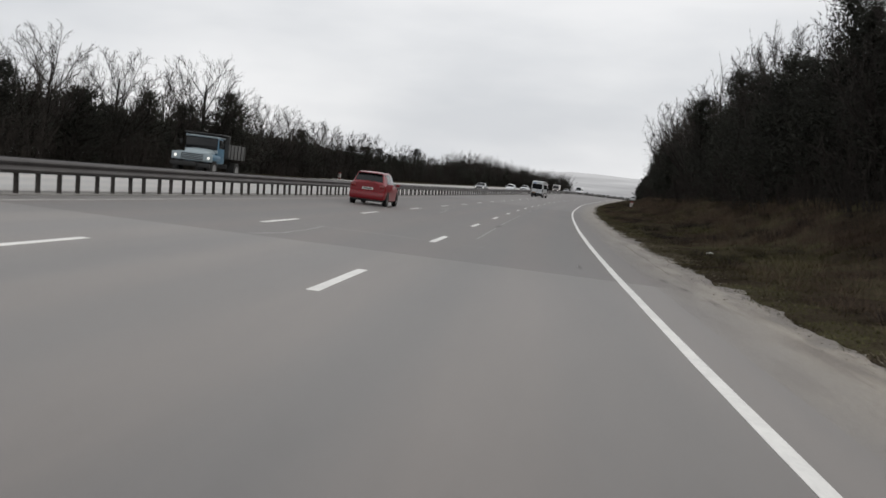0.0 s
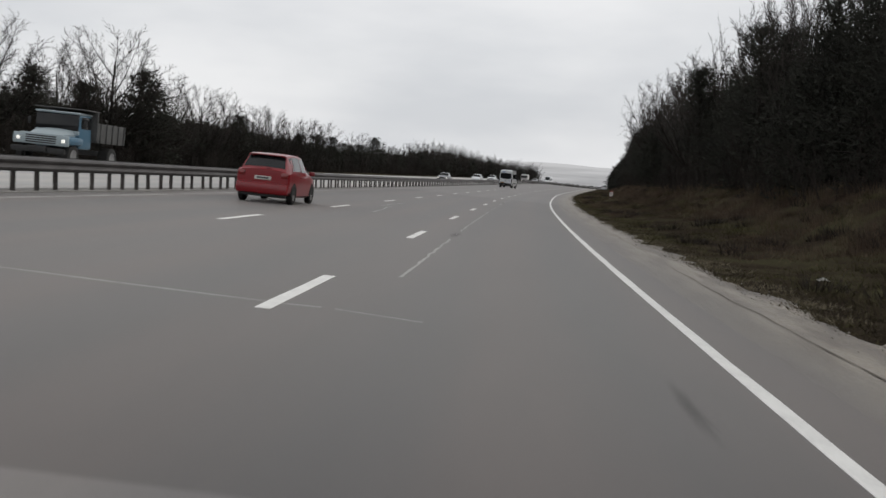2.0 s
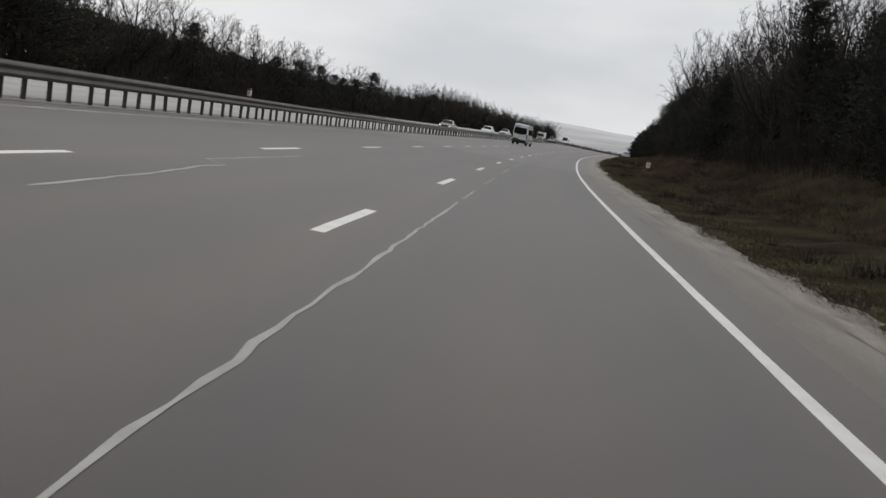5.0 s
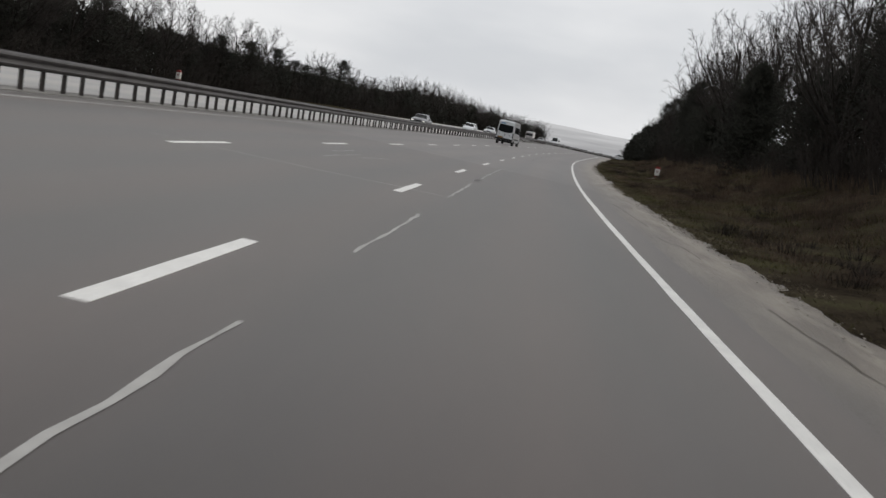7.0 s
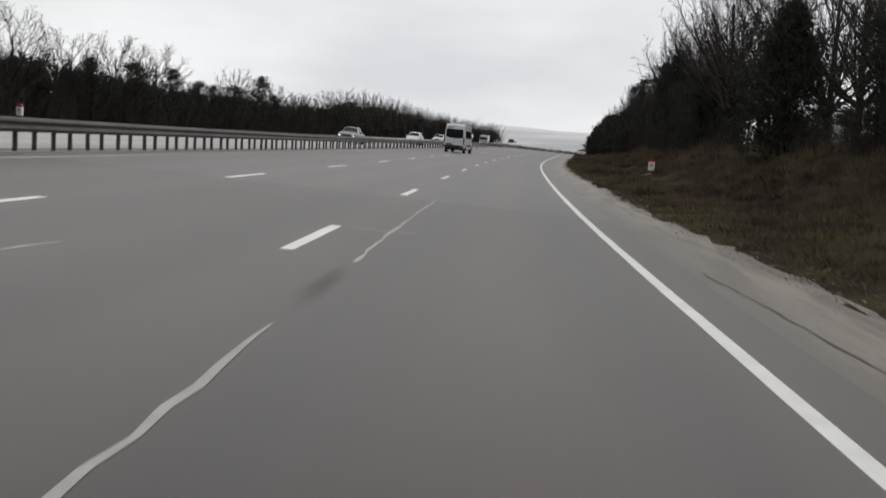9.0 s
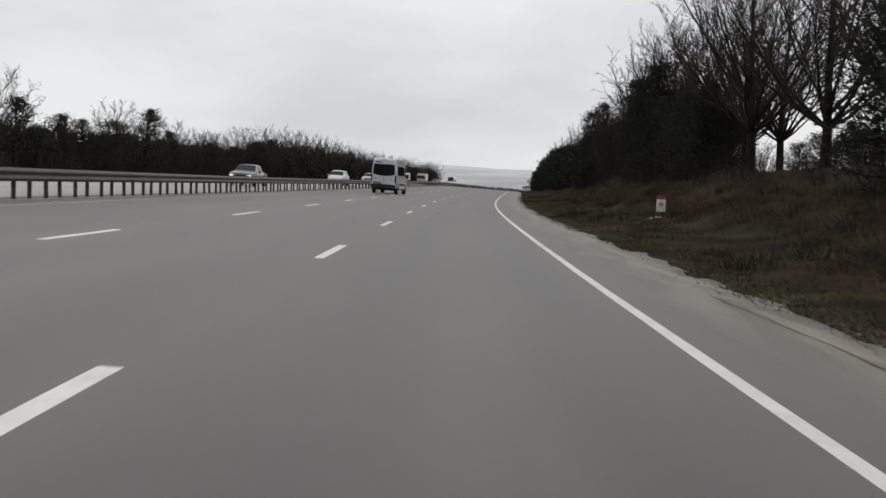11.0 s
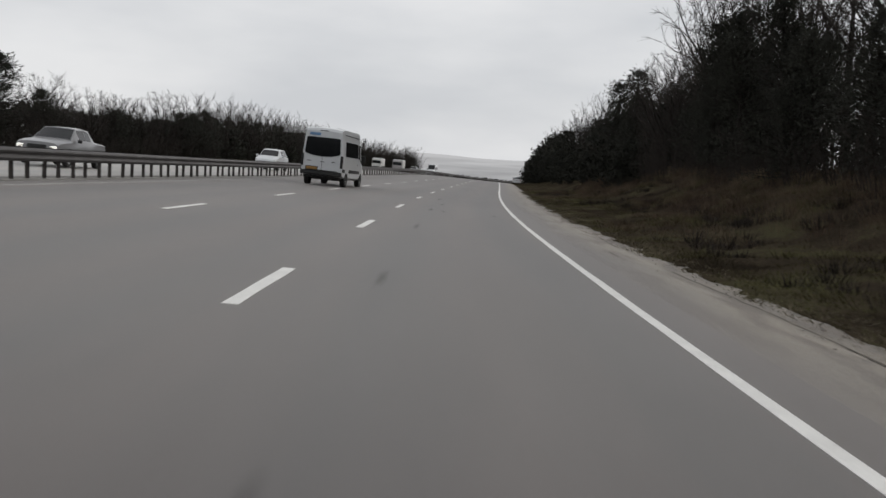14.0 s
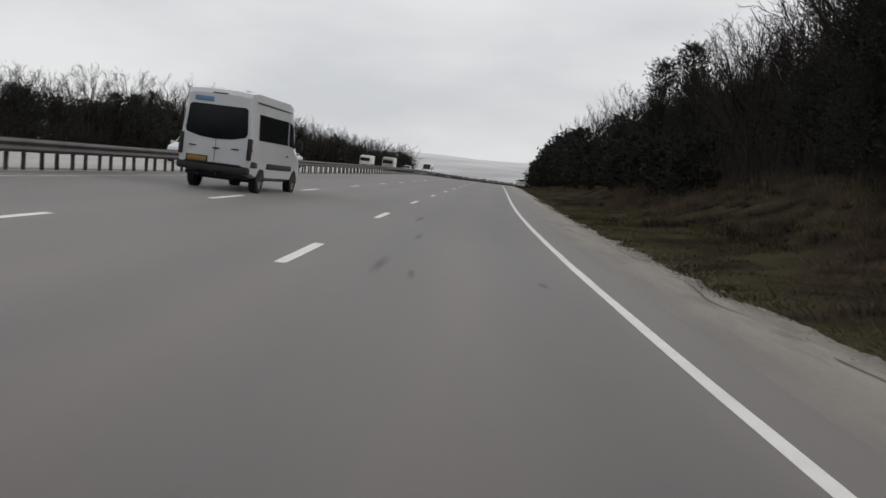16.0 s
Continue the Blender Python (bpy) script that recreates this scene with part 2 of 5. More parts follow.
    dirt.inputs["Scale"].default_value, dirt.inputs["Detail"].default_value, dirt.inputs["Roughness"].default_value = 1.7, 7, 0.62
    dmp = n.new("ShaderNodeMapping")
    dmp.inputs["Scale"].default_value = (1.5, 0.55, 1)
    l.new(co.outputs["UV"], dmp.inputs[0])
    l.new(dmp.outputs[0], dirt.inputs["Vector"])
    far = n.new("ShaderNodeMath")
    far.operation = "MULTIPLY_ADD"
    far.inputs[1].default_value, far.inputs[2].default_value = 0.30, -0.61
    l.new(sep.outputs["X"], far.inputs[0])
    both = n.new("ShaderNodeMath")
    l.new(far.outputs[0], both.inputs[0])
    l.new(dirt.outputs["Fac"], both.inputs[1])
    dr = n.new("ShaderNodeMapRange")
    dr.inputs["From Min"].default_value, dr.inputs["From Max"].default_value = 0.46, 0.60
    l.new(both.outputs[0], dr.inputs["Value"])
    m3 = n.new("ShaderNodeMix")
    m3.data_type = "RGBA"
    l.new(dr.outputs[0], m3.inputs["Factor"])
    l.new(m2.outputs["Result"], m3.inputs["A"])
    m3.inputs["B"].default_value = (0.078, 0.060, 0.044, 1)
    l.new(m3.outputs["Result"], bsdf.inputs["Base Color"])
    bp = next(q for q in n if q.bl_idname == "ShaderNodeBump")
    bp.inputs["Strength"].default_value, bp.inputs["Distance"].default_value = 0.5, 0.012
    return m


M_SHOULDER = [dusty_shoulder(k) for k in (OLD, DARK, WORN)]
M_STONE = surface("loose_stone", (0.24, 0.22, 0.195), (0.45, 0.42, 0.375), scale=6, rough=0.9, bump=0, fine=40)
def meadow(name, tones, fine, bump):
    """Rough winter grass: brown and olive patches at one scale, soft mottling at another."""
    m = surface(name, tones[0], tones[2], scale=0.42, rough=0.97, bump=bump, fine=fine, bump_dist=0.08, fine_mix=0.3, spec=0.0, contrast=(0.36, 0.60))
    ramp = next(q for q in m.node_tree.nodes if q.bl_idname == "ShaderNodeValToRGB").color_ramp
    ramp.elements.new(0.5).color = (*tones[1], 1)
    return m


M_SOIL = meadow("grassy_soil", ((0.020, 0.0160, 0.0123), (0.046, 0.0370, 0.0265), (0.061, 0.056, 0.032)), 9, 0.8)
M_GRASS = meadow("grass_blades", ((0.050, 0.0385, 0.027), (0.078, 0.063, 0.041), (0.098, 0.089, 0.048)), 2, 0)
M_DEAD = meadow("dead_grass", ((0.060, 0.0425, 0.033), (0.105, 0.076, 0.058), (0.150, 0.118, 0.081)), 2, 0)
M_GREEN = meadow("green_grass", ((0.050, 0.042, 0.027), (0.074, 0.067, 0.036), (0.104, 0.100, 0.047)), 2, 0)
M_STRAW = surface("straw", (0.07, 0.058, 0.040), (0.20, 0.172, 0.118), scale=0.6, rough=0.95, bump=0, fine=3, spec=0.1)
M_BARK = surface("bark", (0.016, 0.014, 0.012), (0.040, 0.035, 0.031), scale=2.5, rough=0.95, bump=0.5, fine=14, stretch=(1, 1, 0.25), spec=0.1, vary=0.25, bump_dist=0.03)
M_TWIG = surface("twigs", (0.026, 0.0225, 0.0205), (0.062, 0.054, 0.049), scale=1.5, rough=0.95, bump=0, fine=9, spec=0.1, vary=0.25)
M_STEM = surface("thicket_stems", (0.02, 0.017, 0.015), (0.05, 0.043, 0.038), scale=1.5, rough=0.95, bump=0, fine=9, spec=0.1, vary=0.25)
M_NEEDLE = surface("needles", (0.027, 0.028, 0.024), (0.054, 0.054, 0.044), scale=0.9, rough=0.9, bump=0, fine=7, spec=0.1, vary=0.25)
M_STEEL = surface("galvanised_steel", (0.056, 0.052, 0.051), (0.115, 0.108, 0.107), scale=1.2, rough=0.6, bump=0.06, fine=25, metal=0.4, vary=0.08)
M_RUSTY = surface("rusty_post_steel", (0.045, 0.04, 0.038), (0.10, 0.088, 0.08), scale=3, rough=0.8, bump=0.1, fine=30, metal=0.2, vary=0.2)
M_HILL = surface("hillside_haze_glow", (0.05, 0.05, 0.05), (0.08, 0.08, 0.08), scale=0.004, rough=1, bump=0, fine=0.02, spec=0.0)
_n, _l = M_HILL.node_tree.nodes, M_HILL.node_tree.links        # haze painted as glow, paler with height; the hills lie one behind another
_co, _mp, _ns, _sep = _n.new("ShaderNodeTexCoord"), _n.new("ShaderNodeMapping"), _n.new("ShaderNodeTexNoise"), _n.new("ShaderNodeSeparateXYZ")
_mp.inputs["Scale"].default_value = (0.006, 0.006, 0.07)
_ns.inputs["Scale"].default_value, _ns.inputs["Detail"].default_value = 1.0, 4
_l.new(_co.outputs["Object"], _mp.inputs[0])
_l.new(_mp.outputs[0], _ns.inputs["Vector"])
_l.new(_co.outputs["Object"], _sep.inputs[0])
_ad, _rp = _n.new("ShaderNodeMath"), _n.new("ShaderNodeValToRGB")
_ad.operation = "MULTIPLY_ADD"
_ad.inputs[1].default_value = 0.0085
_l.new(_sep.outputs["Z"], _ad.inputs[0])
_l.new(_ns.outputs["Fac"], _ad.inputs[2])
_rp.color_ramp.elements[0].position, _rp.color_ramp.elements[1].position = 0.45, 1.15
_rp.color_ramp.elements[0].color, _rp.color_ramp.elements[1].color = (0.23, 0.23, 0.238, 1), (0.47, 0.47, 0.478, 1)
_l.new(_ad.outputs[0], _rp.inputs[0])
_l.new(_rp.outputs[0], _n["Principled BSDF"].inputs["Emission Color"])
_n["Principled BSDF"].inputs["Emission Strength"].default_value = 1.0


# ---- building helpers ----
def mesh(name, verts, faces, mat, uv=None, smooth=False):
    me = bpy.data.meshes.new(name)
    me.from_pydata([tuple(v) for v in verts], [], faces)
    for m in (mat if isinstance(mat, (list, tuple)) else [mat]):
        me.materials.append(m)
    if uv:
        lay = me.uv_layers.new(name="UVMap")
        idx = np.empty(len(me.loops), dtype=np.int32)
        me.loops.foreach_get("vertex_index", idx)
        lay.data.foreach_set("uv", np.asarray(uv, dtype=np.float32)[idx].ravel())
    if smooth:
        me.polygons.foreach_set("use_smooth", [True] * len(me.polygons))
    me.update()
    return me


def put(name, me, parent=None, m=None, label=""):
    """Link a mesh as one object, a part of its parent if there is one."""
    ob = new(name, me)
    if parent is not None:
        ob.parent = parent
    if m is not None:
        ob.matrix_basis = m
    if label:
        ob["label"] = label
    return ob


def empty(name, m):
    ob = new(name)
    ob.empty_display_size = 0.2
    ob.matrix_basis = m
    return ob


def strip(name, s_list, d0, d1, top, thick, mat, wobble=0.0, seed=0, cols=2, ragged=0.0):
    """A slab that runs along the road from d0 to d1, its upper face at the height top over the plane; thick goes down."""
    rng = random.Random(seed)
    v, f, uv = [], [], []
    for s in s_list:
        w = [rng.uniform(-wobble, wobble), rng.uniform(-wobble, wobble) + ragged * (noise.noise((s * 0.35, seed, 0)) + 0.5 * noise.noise((s * 0.8, seed, 4)))]
        for j in range(cols):
            u = j / (cols - 1)
            d = d0 + (d1 - d0) * u + w[0] * (1 - u) + w[1] * u
            v += [at(s, d, top), at(s, d, top - thick)]
            uv += [(d, s), (d, s)]
    k = 2 * cols
    for i in range(len(s_list) - 1):
        a, b = i * k, (i + 1) * k
        for j in range(cols - 1):
            f.append((a + 2 * j, a + 2 * j + 2, b + 2 * j + 2, b + 2 * j))
        f.append((a + 1, a, b, b + 1))
        f.append((a + k - 2, a + k - 1, b + k - 1, b + k - 2))
    f.append(tuple([2 * j for j in range(cols)][::-1] + [2 * j + 1 for j in range(cols)]))
    e = (len(s_list) - 1) * k
    f.append(tuple([e + 2 * j for j in range(cols)] + [e + 2 * j + 1 for j in range(cols)][::-1]))
    return mesh(name, v, f, mat, uv)


S_ROAD = [-120, -60] + list(range(-40, 460, 5)) + list(range(460, 1000, 20)) + [1100, 1300, 1600]

# ---- ground: one sheet to the horizon ----
g_s = [-400, -200, -100, -60] + list(np.arange(-30, 5, 1.5)) + list(np.arange(5, 205, 0.5)) + list(np.arange(205, 260, 1.5)) + list(range(260, 600, 10)) + list(range(600, 1000, 40)) + [1200, 1600, 2200, 3000]
g_d = [-2500, -1200, -400, -150, -80, -60, -48, -42, -38, -35, -32, -30, -28.5, -27.6, -20, -13, -6, 0, 1.25, 1.7, 1.9, 2.1, 2.3, 2.5, 2.7, 2.95, 3.3, 3.75,
       4.2, 4.6, 5, 5.4, 5.8, 6.2, 6.7, 7.1, 7.6, 8, 8.5, 8.9, 9.3, 9.7, 10, 10.4, 10.8, 11.2, 11.5, 12, 12.5, 13.2, 14, 17, 22, 30, 42, 60, 80, 150, 400, 1200, 2500]
gv = [ground_at(s, d) for s in g_s for d in g_d]
gn = len(g_d)
gf = [(i * gn + j, i * gn + j + 1, (i + 1) * gn + j + 1, (i + 1) * gn + j) for i in range(len(g_s) - 1) for j in range(gn - 1)]
ground = tagged(put("ground", mesh("ground", gv, gf, M_SOIL, smooth=True)), "dark olive-brown grassy ground and roadside embankment", "ground", kind="structure")

# ---- carriageways ----
SEAMS = (25.2, 101.2)


def by_section(me):
    """Give each stretch between the seams its own asphalt; uv y is metres along the road."""
    uv = np.empty(len(me.loops) * 2, dtype=np.float32)
    me.uv_layers[0].data.foreach_get("uv", uv)
    for face in me.polygons:
        along = float(np.mean([uv[2 * k + 1] for k in face.loop_indices]))
        face.material_index = int(along > SEAMS[0]) + int(along > SEAMS[1])


S_CUT = sorted(set(S_ROAD) | set(SEAMS))
road_mesh = strip("road", S_CUT, -12.75, 0.6, 0.0, 0.2, [M_ROAD, M_OVER, M_ROAD2], cols=5)
by_section(road_mesh)
road = tagged(put("road", road_mesh), "worn grey asphalt carriageway with darker section and white markings", "road", kind="structure")
far_road = tagged(put("road_opposite", strip("road_opposite", S_ROAD, -27.5, -13.5, 0.0, 0.2, M_LIGHT, cols=4)), "light grey asphalt carriageway beyond the guardrail", "road", kind="structure")
median = tagged(put("median", strip("median", S_ROAD, -13.5, -12.75, 0.02, 0.2, M_GRAVEL)), "narrow dusty strip under the guardrail", "median", kind="structure")
S_EDGE = sorted(set([-120, -60, -20] + list(np.arange(-15, 5, 0.625)) + list(np.arange(5, 200, 0.4)) + list(np.arange(200, 300, 0.625)) + list(range(300, 460, 5)) + list(range(460, 1000, 20)) + [1000, 1100, 1300, 1600]) | set(SEAMS))


def shoulder_h(s, d):
    h = 0.012 * noise.noise((s * 0.8, d * 1.6, 6.0)) * min(1.0, max(0.0, (d - 1.0) / 0.6))
    if d > 1.7:
        loose = ground_h(s, d) + 0.034 - 0.13 * max(0.0, d - 2.05) + 0.045 * noise.noise((s * 0.5, d * 1.6, 8.0)) + 0.03 * noise.noise((s * 1.1, d * 4.5, 1.0))
        h += (loose - h) * min(1.0, (d - 1.7) / 0.5)
    return h


def shoulder_strip():
    """The shoulder: a flat slab by the edge line that breaks up into low sandy heaps among the grass."""
    cols = [0.6, 1.0, 1.35, 1.6, 1.8, 2.0, 2.15, 2.3, 2.45, 2.6, 2.8, 3.0]
    v, f, uv = [], [], []
    for s in S_EDGE:
        for d in cols:
            v.append(at(s, d, shoulder_h(s, d)))
            uv.append((d, s))
    n = len(cols)
    for i in range(len(S_EDGE) - 1):
        f += [(i * n + j, i * n + j + 1, (i + 1) * n + j + 1, (i + 1) * n + j) for j in range(n - 1)]
    base = len(v)
    v += [at(s, cols[0], -0.25) for s in S_EDGE]
    uv += [(cols[0], s) for s in S_EDGE]
    f += [(base + i, i * n, (i + 1) * n, base + i + 1) for i in range(len(S_EDGE) - 1)]
    return mesh("shoulder", v, f, M_SHOULDER, uv)


shoulder_mesh = shoulder_strip()
by_section(shoulder_mesh)
shoulder = tagged(put("shoulder", shoulder_mesh), "pale dusty gravel shoulder with broken edge", "shoulder", kind="structure")


def dash_mesh(s, d, width, length):
    return strip("lane_dash", [s, s + length * 0.25, s + length * 0.5, s + length * 0.75, s + length], d - width / 2, d + width / 2, 0.004, 0.006, M_PAINT, wobble=0.006, seed=int(s * 10))


for line_d, phase in ((-3.98, 18.05), (-7.82, 5.43)):
    for i in range(-3, 44):
        put("lane_dash", dash_mesh(phase + 12 * i, line_d, 0.145, 3.19), road)
put("edge_line", strip("edge_line", list(np.arange(-30, 330, 1.5)) + list(range(330, 900, 10)), -0.075, 0.06, 0.004, 0.006, M_PAINT, wobble=0.006, seed=2), road, label="solid white edge line")
put("edge_line", strip("edge_line", S_ROAD[1:-2], -12.05, -11.91, 0.004, 0.006, M_FADED), road, label="solid white edge line")


def crack(points, width, seed, mat=None, lift=0.003):
    """A sealed crack as a thin wandering ribbon."""
    rng = random.Random(seed)
    line = []
    for (s0, d0), (s1, d1) in zip(points, points[1:]):
        k = max(2, int(math.hypot(s1 - s0, d1 - d0) / 0.4))
        for i in range(k):
            u = i / k
            line.append((s0 + (s1 - s0) * u, d0 + (d1 - d0) * u))
    line.append(points[-1])
    v, f = [], []
    for i, (s, d) in enumerate(line):
        a, b = line[max(0, i - 1)], line[min(len(line) - 1, i + 1)]
        ts, td = b[0] - a[0], b[1] - a[1]
        n = math.hypot(ts, td) or 1
        w = width * rng.uniform(0.3, 1.0) / 2
        js, jd = rng.uniform(-0.02, 0.02), rng.uniform(-0.022, 0.022)
        v += [at(s + js + td / n * w, d + jd - ts / n * w, lift), at(s + js - td / n * w, d + jd + ts / n * w, lift)]
    for i in range(len(line) - 1):
        f.append((2 * i, 2 * i + 2, 2 * i + 3, 2 * i + 1))
    return mesh("crack_seal", v, f, mat or M_SEAL)


JOINT = -3.21
for i, pts in enumerate([
        [(34.0, JOINT), (43.3, JOINT)], [(46.9, JOINT), (61.8, JOINT)], [(63.0, JOINT), (66.4, JOINT)], [(69.9, JOINT), (74.9, JOINT)],
        [(79.4, JOINT), (86.1, JOINT)], [(89.6, JOINT), (101.2, JOINT)],
        [(30.5, -3.55), (30.5, -4.2), (30.7, -6.6), (30.9, -8.6)], [(30.3, -2.6), (30.5, -3.4)],
        [(25.4, -6.9), (26.8, -6.6), (28.6, -6.6), (30.7, -6.7)],
        [(53.0, -6.4), (56.7, -6.55), (58.5, -6.73), (59.4, -6.67), (59.9, -7.11), (62.7, -7.06), (65.8, -7.0)],
        [(78.5, -8.6), (78.7, -6.6), (78.9, -5.2), (79.3, -4.26), (79.4, JOINT)],
        [(83.4, -6.48), (84.5, -6.5), (86.1, -6.43), (87.6, -6.4)], [(86.4, -6.93), (87.5, -6.88), (89.2, -6.9)], [(86.2, -6.1), (87.4, -6.0), (88.7, -5.8)],
        [(93.2, -3.85), (93.3, -2.9)]]):
    put("crack_seal", crack(pts, 0.064 if pts[0][1] == JOINT else 0.08, i), road, label="pale sealed crack")


for i, (pts, w) in enumerate(([[(121.9, -0.07), (122.0, 0.065)], 0.09], [[(123.6, -0.07), (123.75, 0.07)], 0.08])):
    put("crack", crack(pts, w, 60 + i, M_CRACK, 0.005), road, label="thin dark open crack")

# the asphalt's broken outer edge: dark open seams between the slab and the sand
for i, (pts, w) in enumerate(([[(29, 1.3), (33.6, 1.34), (37, 1.3), (42, 1.38)], 0.07], [[(47, 1.5), (52, 1.42), (55, 1.5)], 0.06], [[(64, 1.45), (69, 1.3), (73, 1.22)], 0.06], [[(78.2, 1.3), (80.3, 1.27), (80.8, 1.02), (81.6, 0.92)], 0.09],
                              [[(84.5, 1.08), (88.2, 0.96), (89.8, 0.92), (92.4, 0.8)], 0.08], [[(104, 1.4), (109, 1.55), (113, 1.48)], 0.06], [[(136.5, 1.8), (139.1, 1.85), (142.7, 1.9), (147, 1.78)], 0.13],
                              [[(149.5, 1.24), (150.6, 1.26)], 0.12], [[(153, 1.8), (157, 1.92), (160, 1.8)], 0.12], [[(162.6, 1.7), (164.1, 1.58), (166.7, 1.9)], 0.10], [[(171, 1.8), (176, 1.72)], 0.10])):
    seam = crack(pts, w * 0.5, 80 + i, M_SEAM, 0.0)
    k = 0
    for (s0, d0), (s1, d1) in zip(pts, pts[1:] + pts[-1:]):
        n = max(2, int(math.hypot(s1 - s0, d1 - d0) / 0.4)) if (s0, d0) != (s1, d1) else 1
        for j in range(n):
            lift = shoulder_h(s0 + (s1 - s0) * j / n, d0 + (d1 - d0) * j / n) + 0.009
            for q in (2 * k, 2 * k + 1):
                seam.vertices[q].co.z += lift
            k += 1
    put("crack", seam, shoulder, label="dark broken asphalt edge")


def blot(s, d, ls, ld, seed):
    """A thin dark stain with an uneven outline."""
    rng = random.Random(seed)
    v, f = [at(s, d, 0.003)], []
    for i in range(18):
        a = i / 18 * math.tau
        r = rng.uniform(0.75, 1.1)
        v.append(at(s + math.cos(a) * ls * r, d + math.sin(a) * ld * 1.8 * r, 0.003))
    return mesh("tyre_stain", v, [(0, i + 1, (i + 1) % 18 + 1) for i in range(18)], M_STAIN, [(0, 0)] + [(1, 0)] * 18)


for i, (s, d, ls, ld) in enumerate([(133.0, -2.9, 0.9, 0.06), (141.2, -2.9, 1.4, 0.06), (152.6, -2.9, 1.6, 0.06), (163.4, -2.9, 1.8, 0.07), (162.6, -2.45, 0.8, 0.05), (176.1, -3.05, 2.2, 0.08),
                                    (163.2, -0.77, 0.5, 0.07), (126.2, -2.87, 0.22, 0.07), (169.5, -2.7, 1.5, 0.06),
                                    (27.9, -0.66, 1.3, 0.05), (26.9, 0.94, 0.8, 0.07), (25.2, 1.12, 1.0, 0.09), (23.2, 1.3, 1.1, 0.09), (161.2, 1.75, 0.7, 0.14), (45.1, -3.22, 1.6, 0.10), (88.0, -3.22, 1.6, 0.10)]):
    put("tyre_stain", blot(s, d, ls, ld, i), road, label="dark tyre stain")

# loose stones along the broken shoulder edge
rng = random.Random(5)
sv, sf = [], []
for i in range(900):
    s = rng.uniform(5, 190)
    d = rng.gauss(2.05, 0.2)
    r = rng.uniform(0.007, 0.022) * (1.6 if rng.random() < 0.06 else 1)
    c = at(s, d, max(0.012 if d < 2.25 else -9, ground_h(s, d)) + r * 0.3)
    k = len(sv)
    for q in ((1, 0, 0), (-1, 0, 0), (0, 1, 0), (0, -1, 0), (0, 0, 0.8), (0, 0, -0.7)):
        sv.append(c + Vector((q[0] * rng.uniform(0.7, 1.3), q[1] * rng.uniform(0.7, 1.3), q[2] * rng.uniform(0.7, 1.2))) * r)
    sf += [(k, k + 2, k + 4), (k + 2, k + 1, k + 4), (k + 1, k + 3, k + 4), (k + 3, k, k + 4), (k + 2, k, k + 5), (k + 1, k + 2, k + 5), (k + 3, k + 1, k + 5), (k, k + 3, k + 5)]
tagged(put("loose_stones", mesh("loose_stones", sv, sf, M_STONE)), "pale loose stones along the shoulder edge", "stones", kind="stuff")

# ---- guardrail on the median: two W-beams on two rows of posts ----
RAIL_D = -12.80
W_SHAPE = [(0.0, 0.31), (0.012, 0.30), (0.055, 0.27), (0.075, 0.235), (0.055, 0.195), (0.015, 0.165), (0.015, 0.145), (0.055, 0.115), (0.075, 0.075), (0.055, 0.04), (0.012, 0.01), (0.0, 0.0)]
guardrail = tagged(empty("guardrail", Matrix.Identity(4)), "dull grey double-sided steel guardrail on dark posts", "guardrail")


def beam(d, side):
    """One continuous W-beam; side +1 bulges to the right."""
    v, f = [], []
    s_list = list(np.arange(-20, 330, 2.0)) + list(range(330, 760, 10))
    n = len(W_SHAPE) * 2
    for s in s_list:
        for x, z in W_SHAPE:
            v.append(at(s, d + side * x, 0.475 + z * 1.08))
        for x, z in reversed(W_SHAPE):
            v.append(at(s, d + side * (x - 0.006), 0.475 + z * 1.08))
    for i in range(len(s_list) - 1):
        for j in range(n):
            a, b = i * n + j, i * n + (j + 1) % n
            f.append((a, a + n, b + n, b))
    return mesh("beam", v, f, M_STEEL, smooth=False)


put("beam", beam(RAIL_D, 1), guardrail, label="dull galvanised W-shaped beam")
put("beam", beam(RAIL_D - 0.42, -1), guardrail, label="dull galvanised W-shaped beam")


def prism(v, f, lo, hi, ax, ay, az, c):
    """Append a box to lists: extents lo..hi along three axes from the point c."""
    k = len(v)
    for z in (lo[2], hi[2]):
        for x, y in ((lo[0], lo[1]), (hi[0], lo[1]), (hi[0], hi[1]), (lo[0], hi[1])):
            v.append(c + ax * x + ay * y + az * z)
    f += [(k + 3, k + 2, k + 1, k), (k + 4, k + 5, k + 6, k + 7), (k, k + 1, k + 5, k + 4), (k + 1, k + 2, k + 6, k + 5), (k + 2, k + 3, k + 7, k + 6), (k + 3, k, k + 4, k + 7)]


def post_lists(v, f, m, side):
    """A C-section post with its spacer block under the beam."""
    X, Y, Z, o = m.col[0].to_3d(), m.col[1].to_3d(), m.col[2].to_3d(), m.translation
    prism(v, f, (-0.04, -0.045, -0.15), (0.04, -0.037, 0.74), X, Y, Z, o)
    prism(v, f, (-0.04, 0.037, -0.15), (0.04, 0.045, 0.74), X, Y, Z, o)
    prism(v, f, (-0.04, -0.037, -0.15), (-0.03, 0.037, 0.74), X, Y, Z, o)
    prism(v, f, (0.04, -0.04, 0.56), (0.18 if side > 0 else 0.24, 0.04, 0.73), X, Y, Z, o)
    prism(v, f, (-0.24 if side > 0 else -0.18, -0.04, 0.56), (-0.04, 0.04, 0.73), X, Y, Z, o)


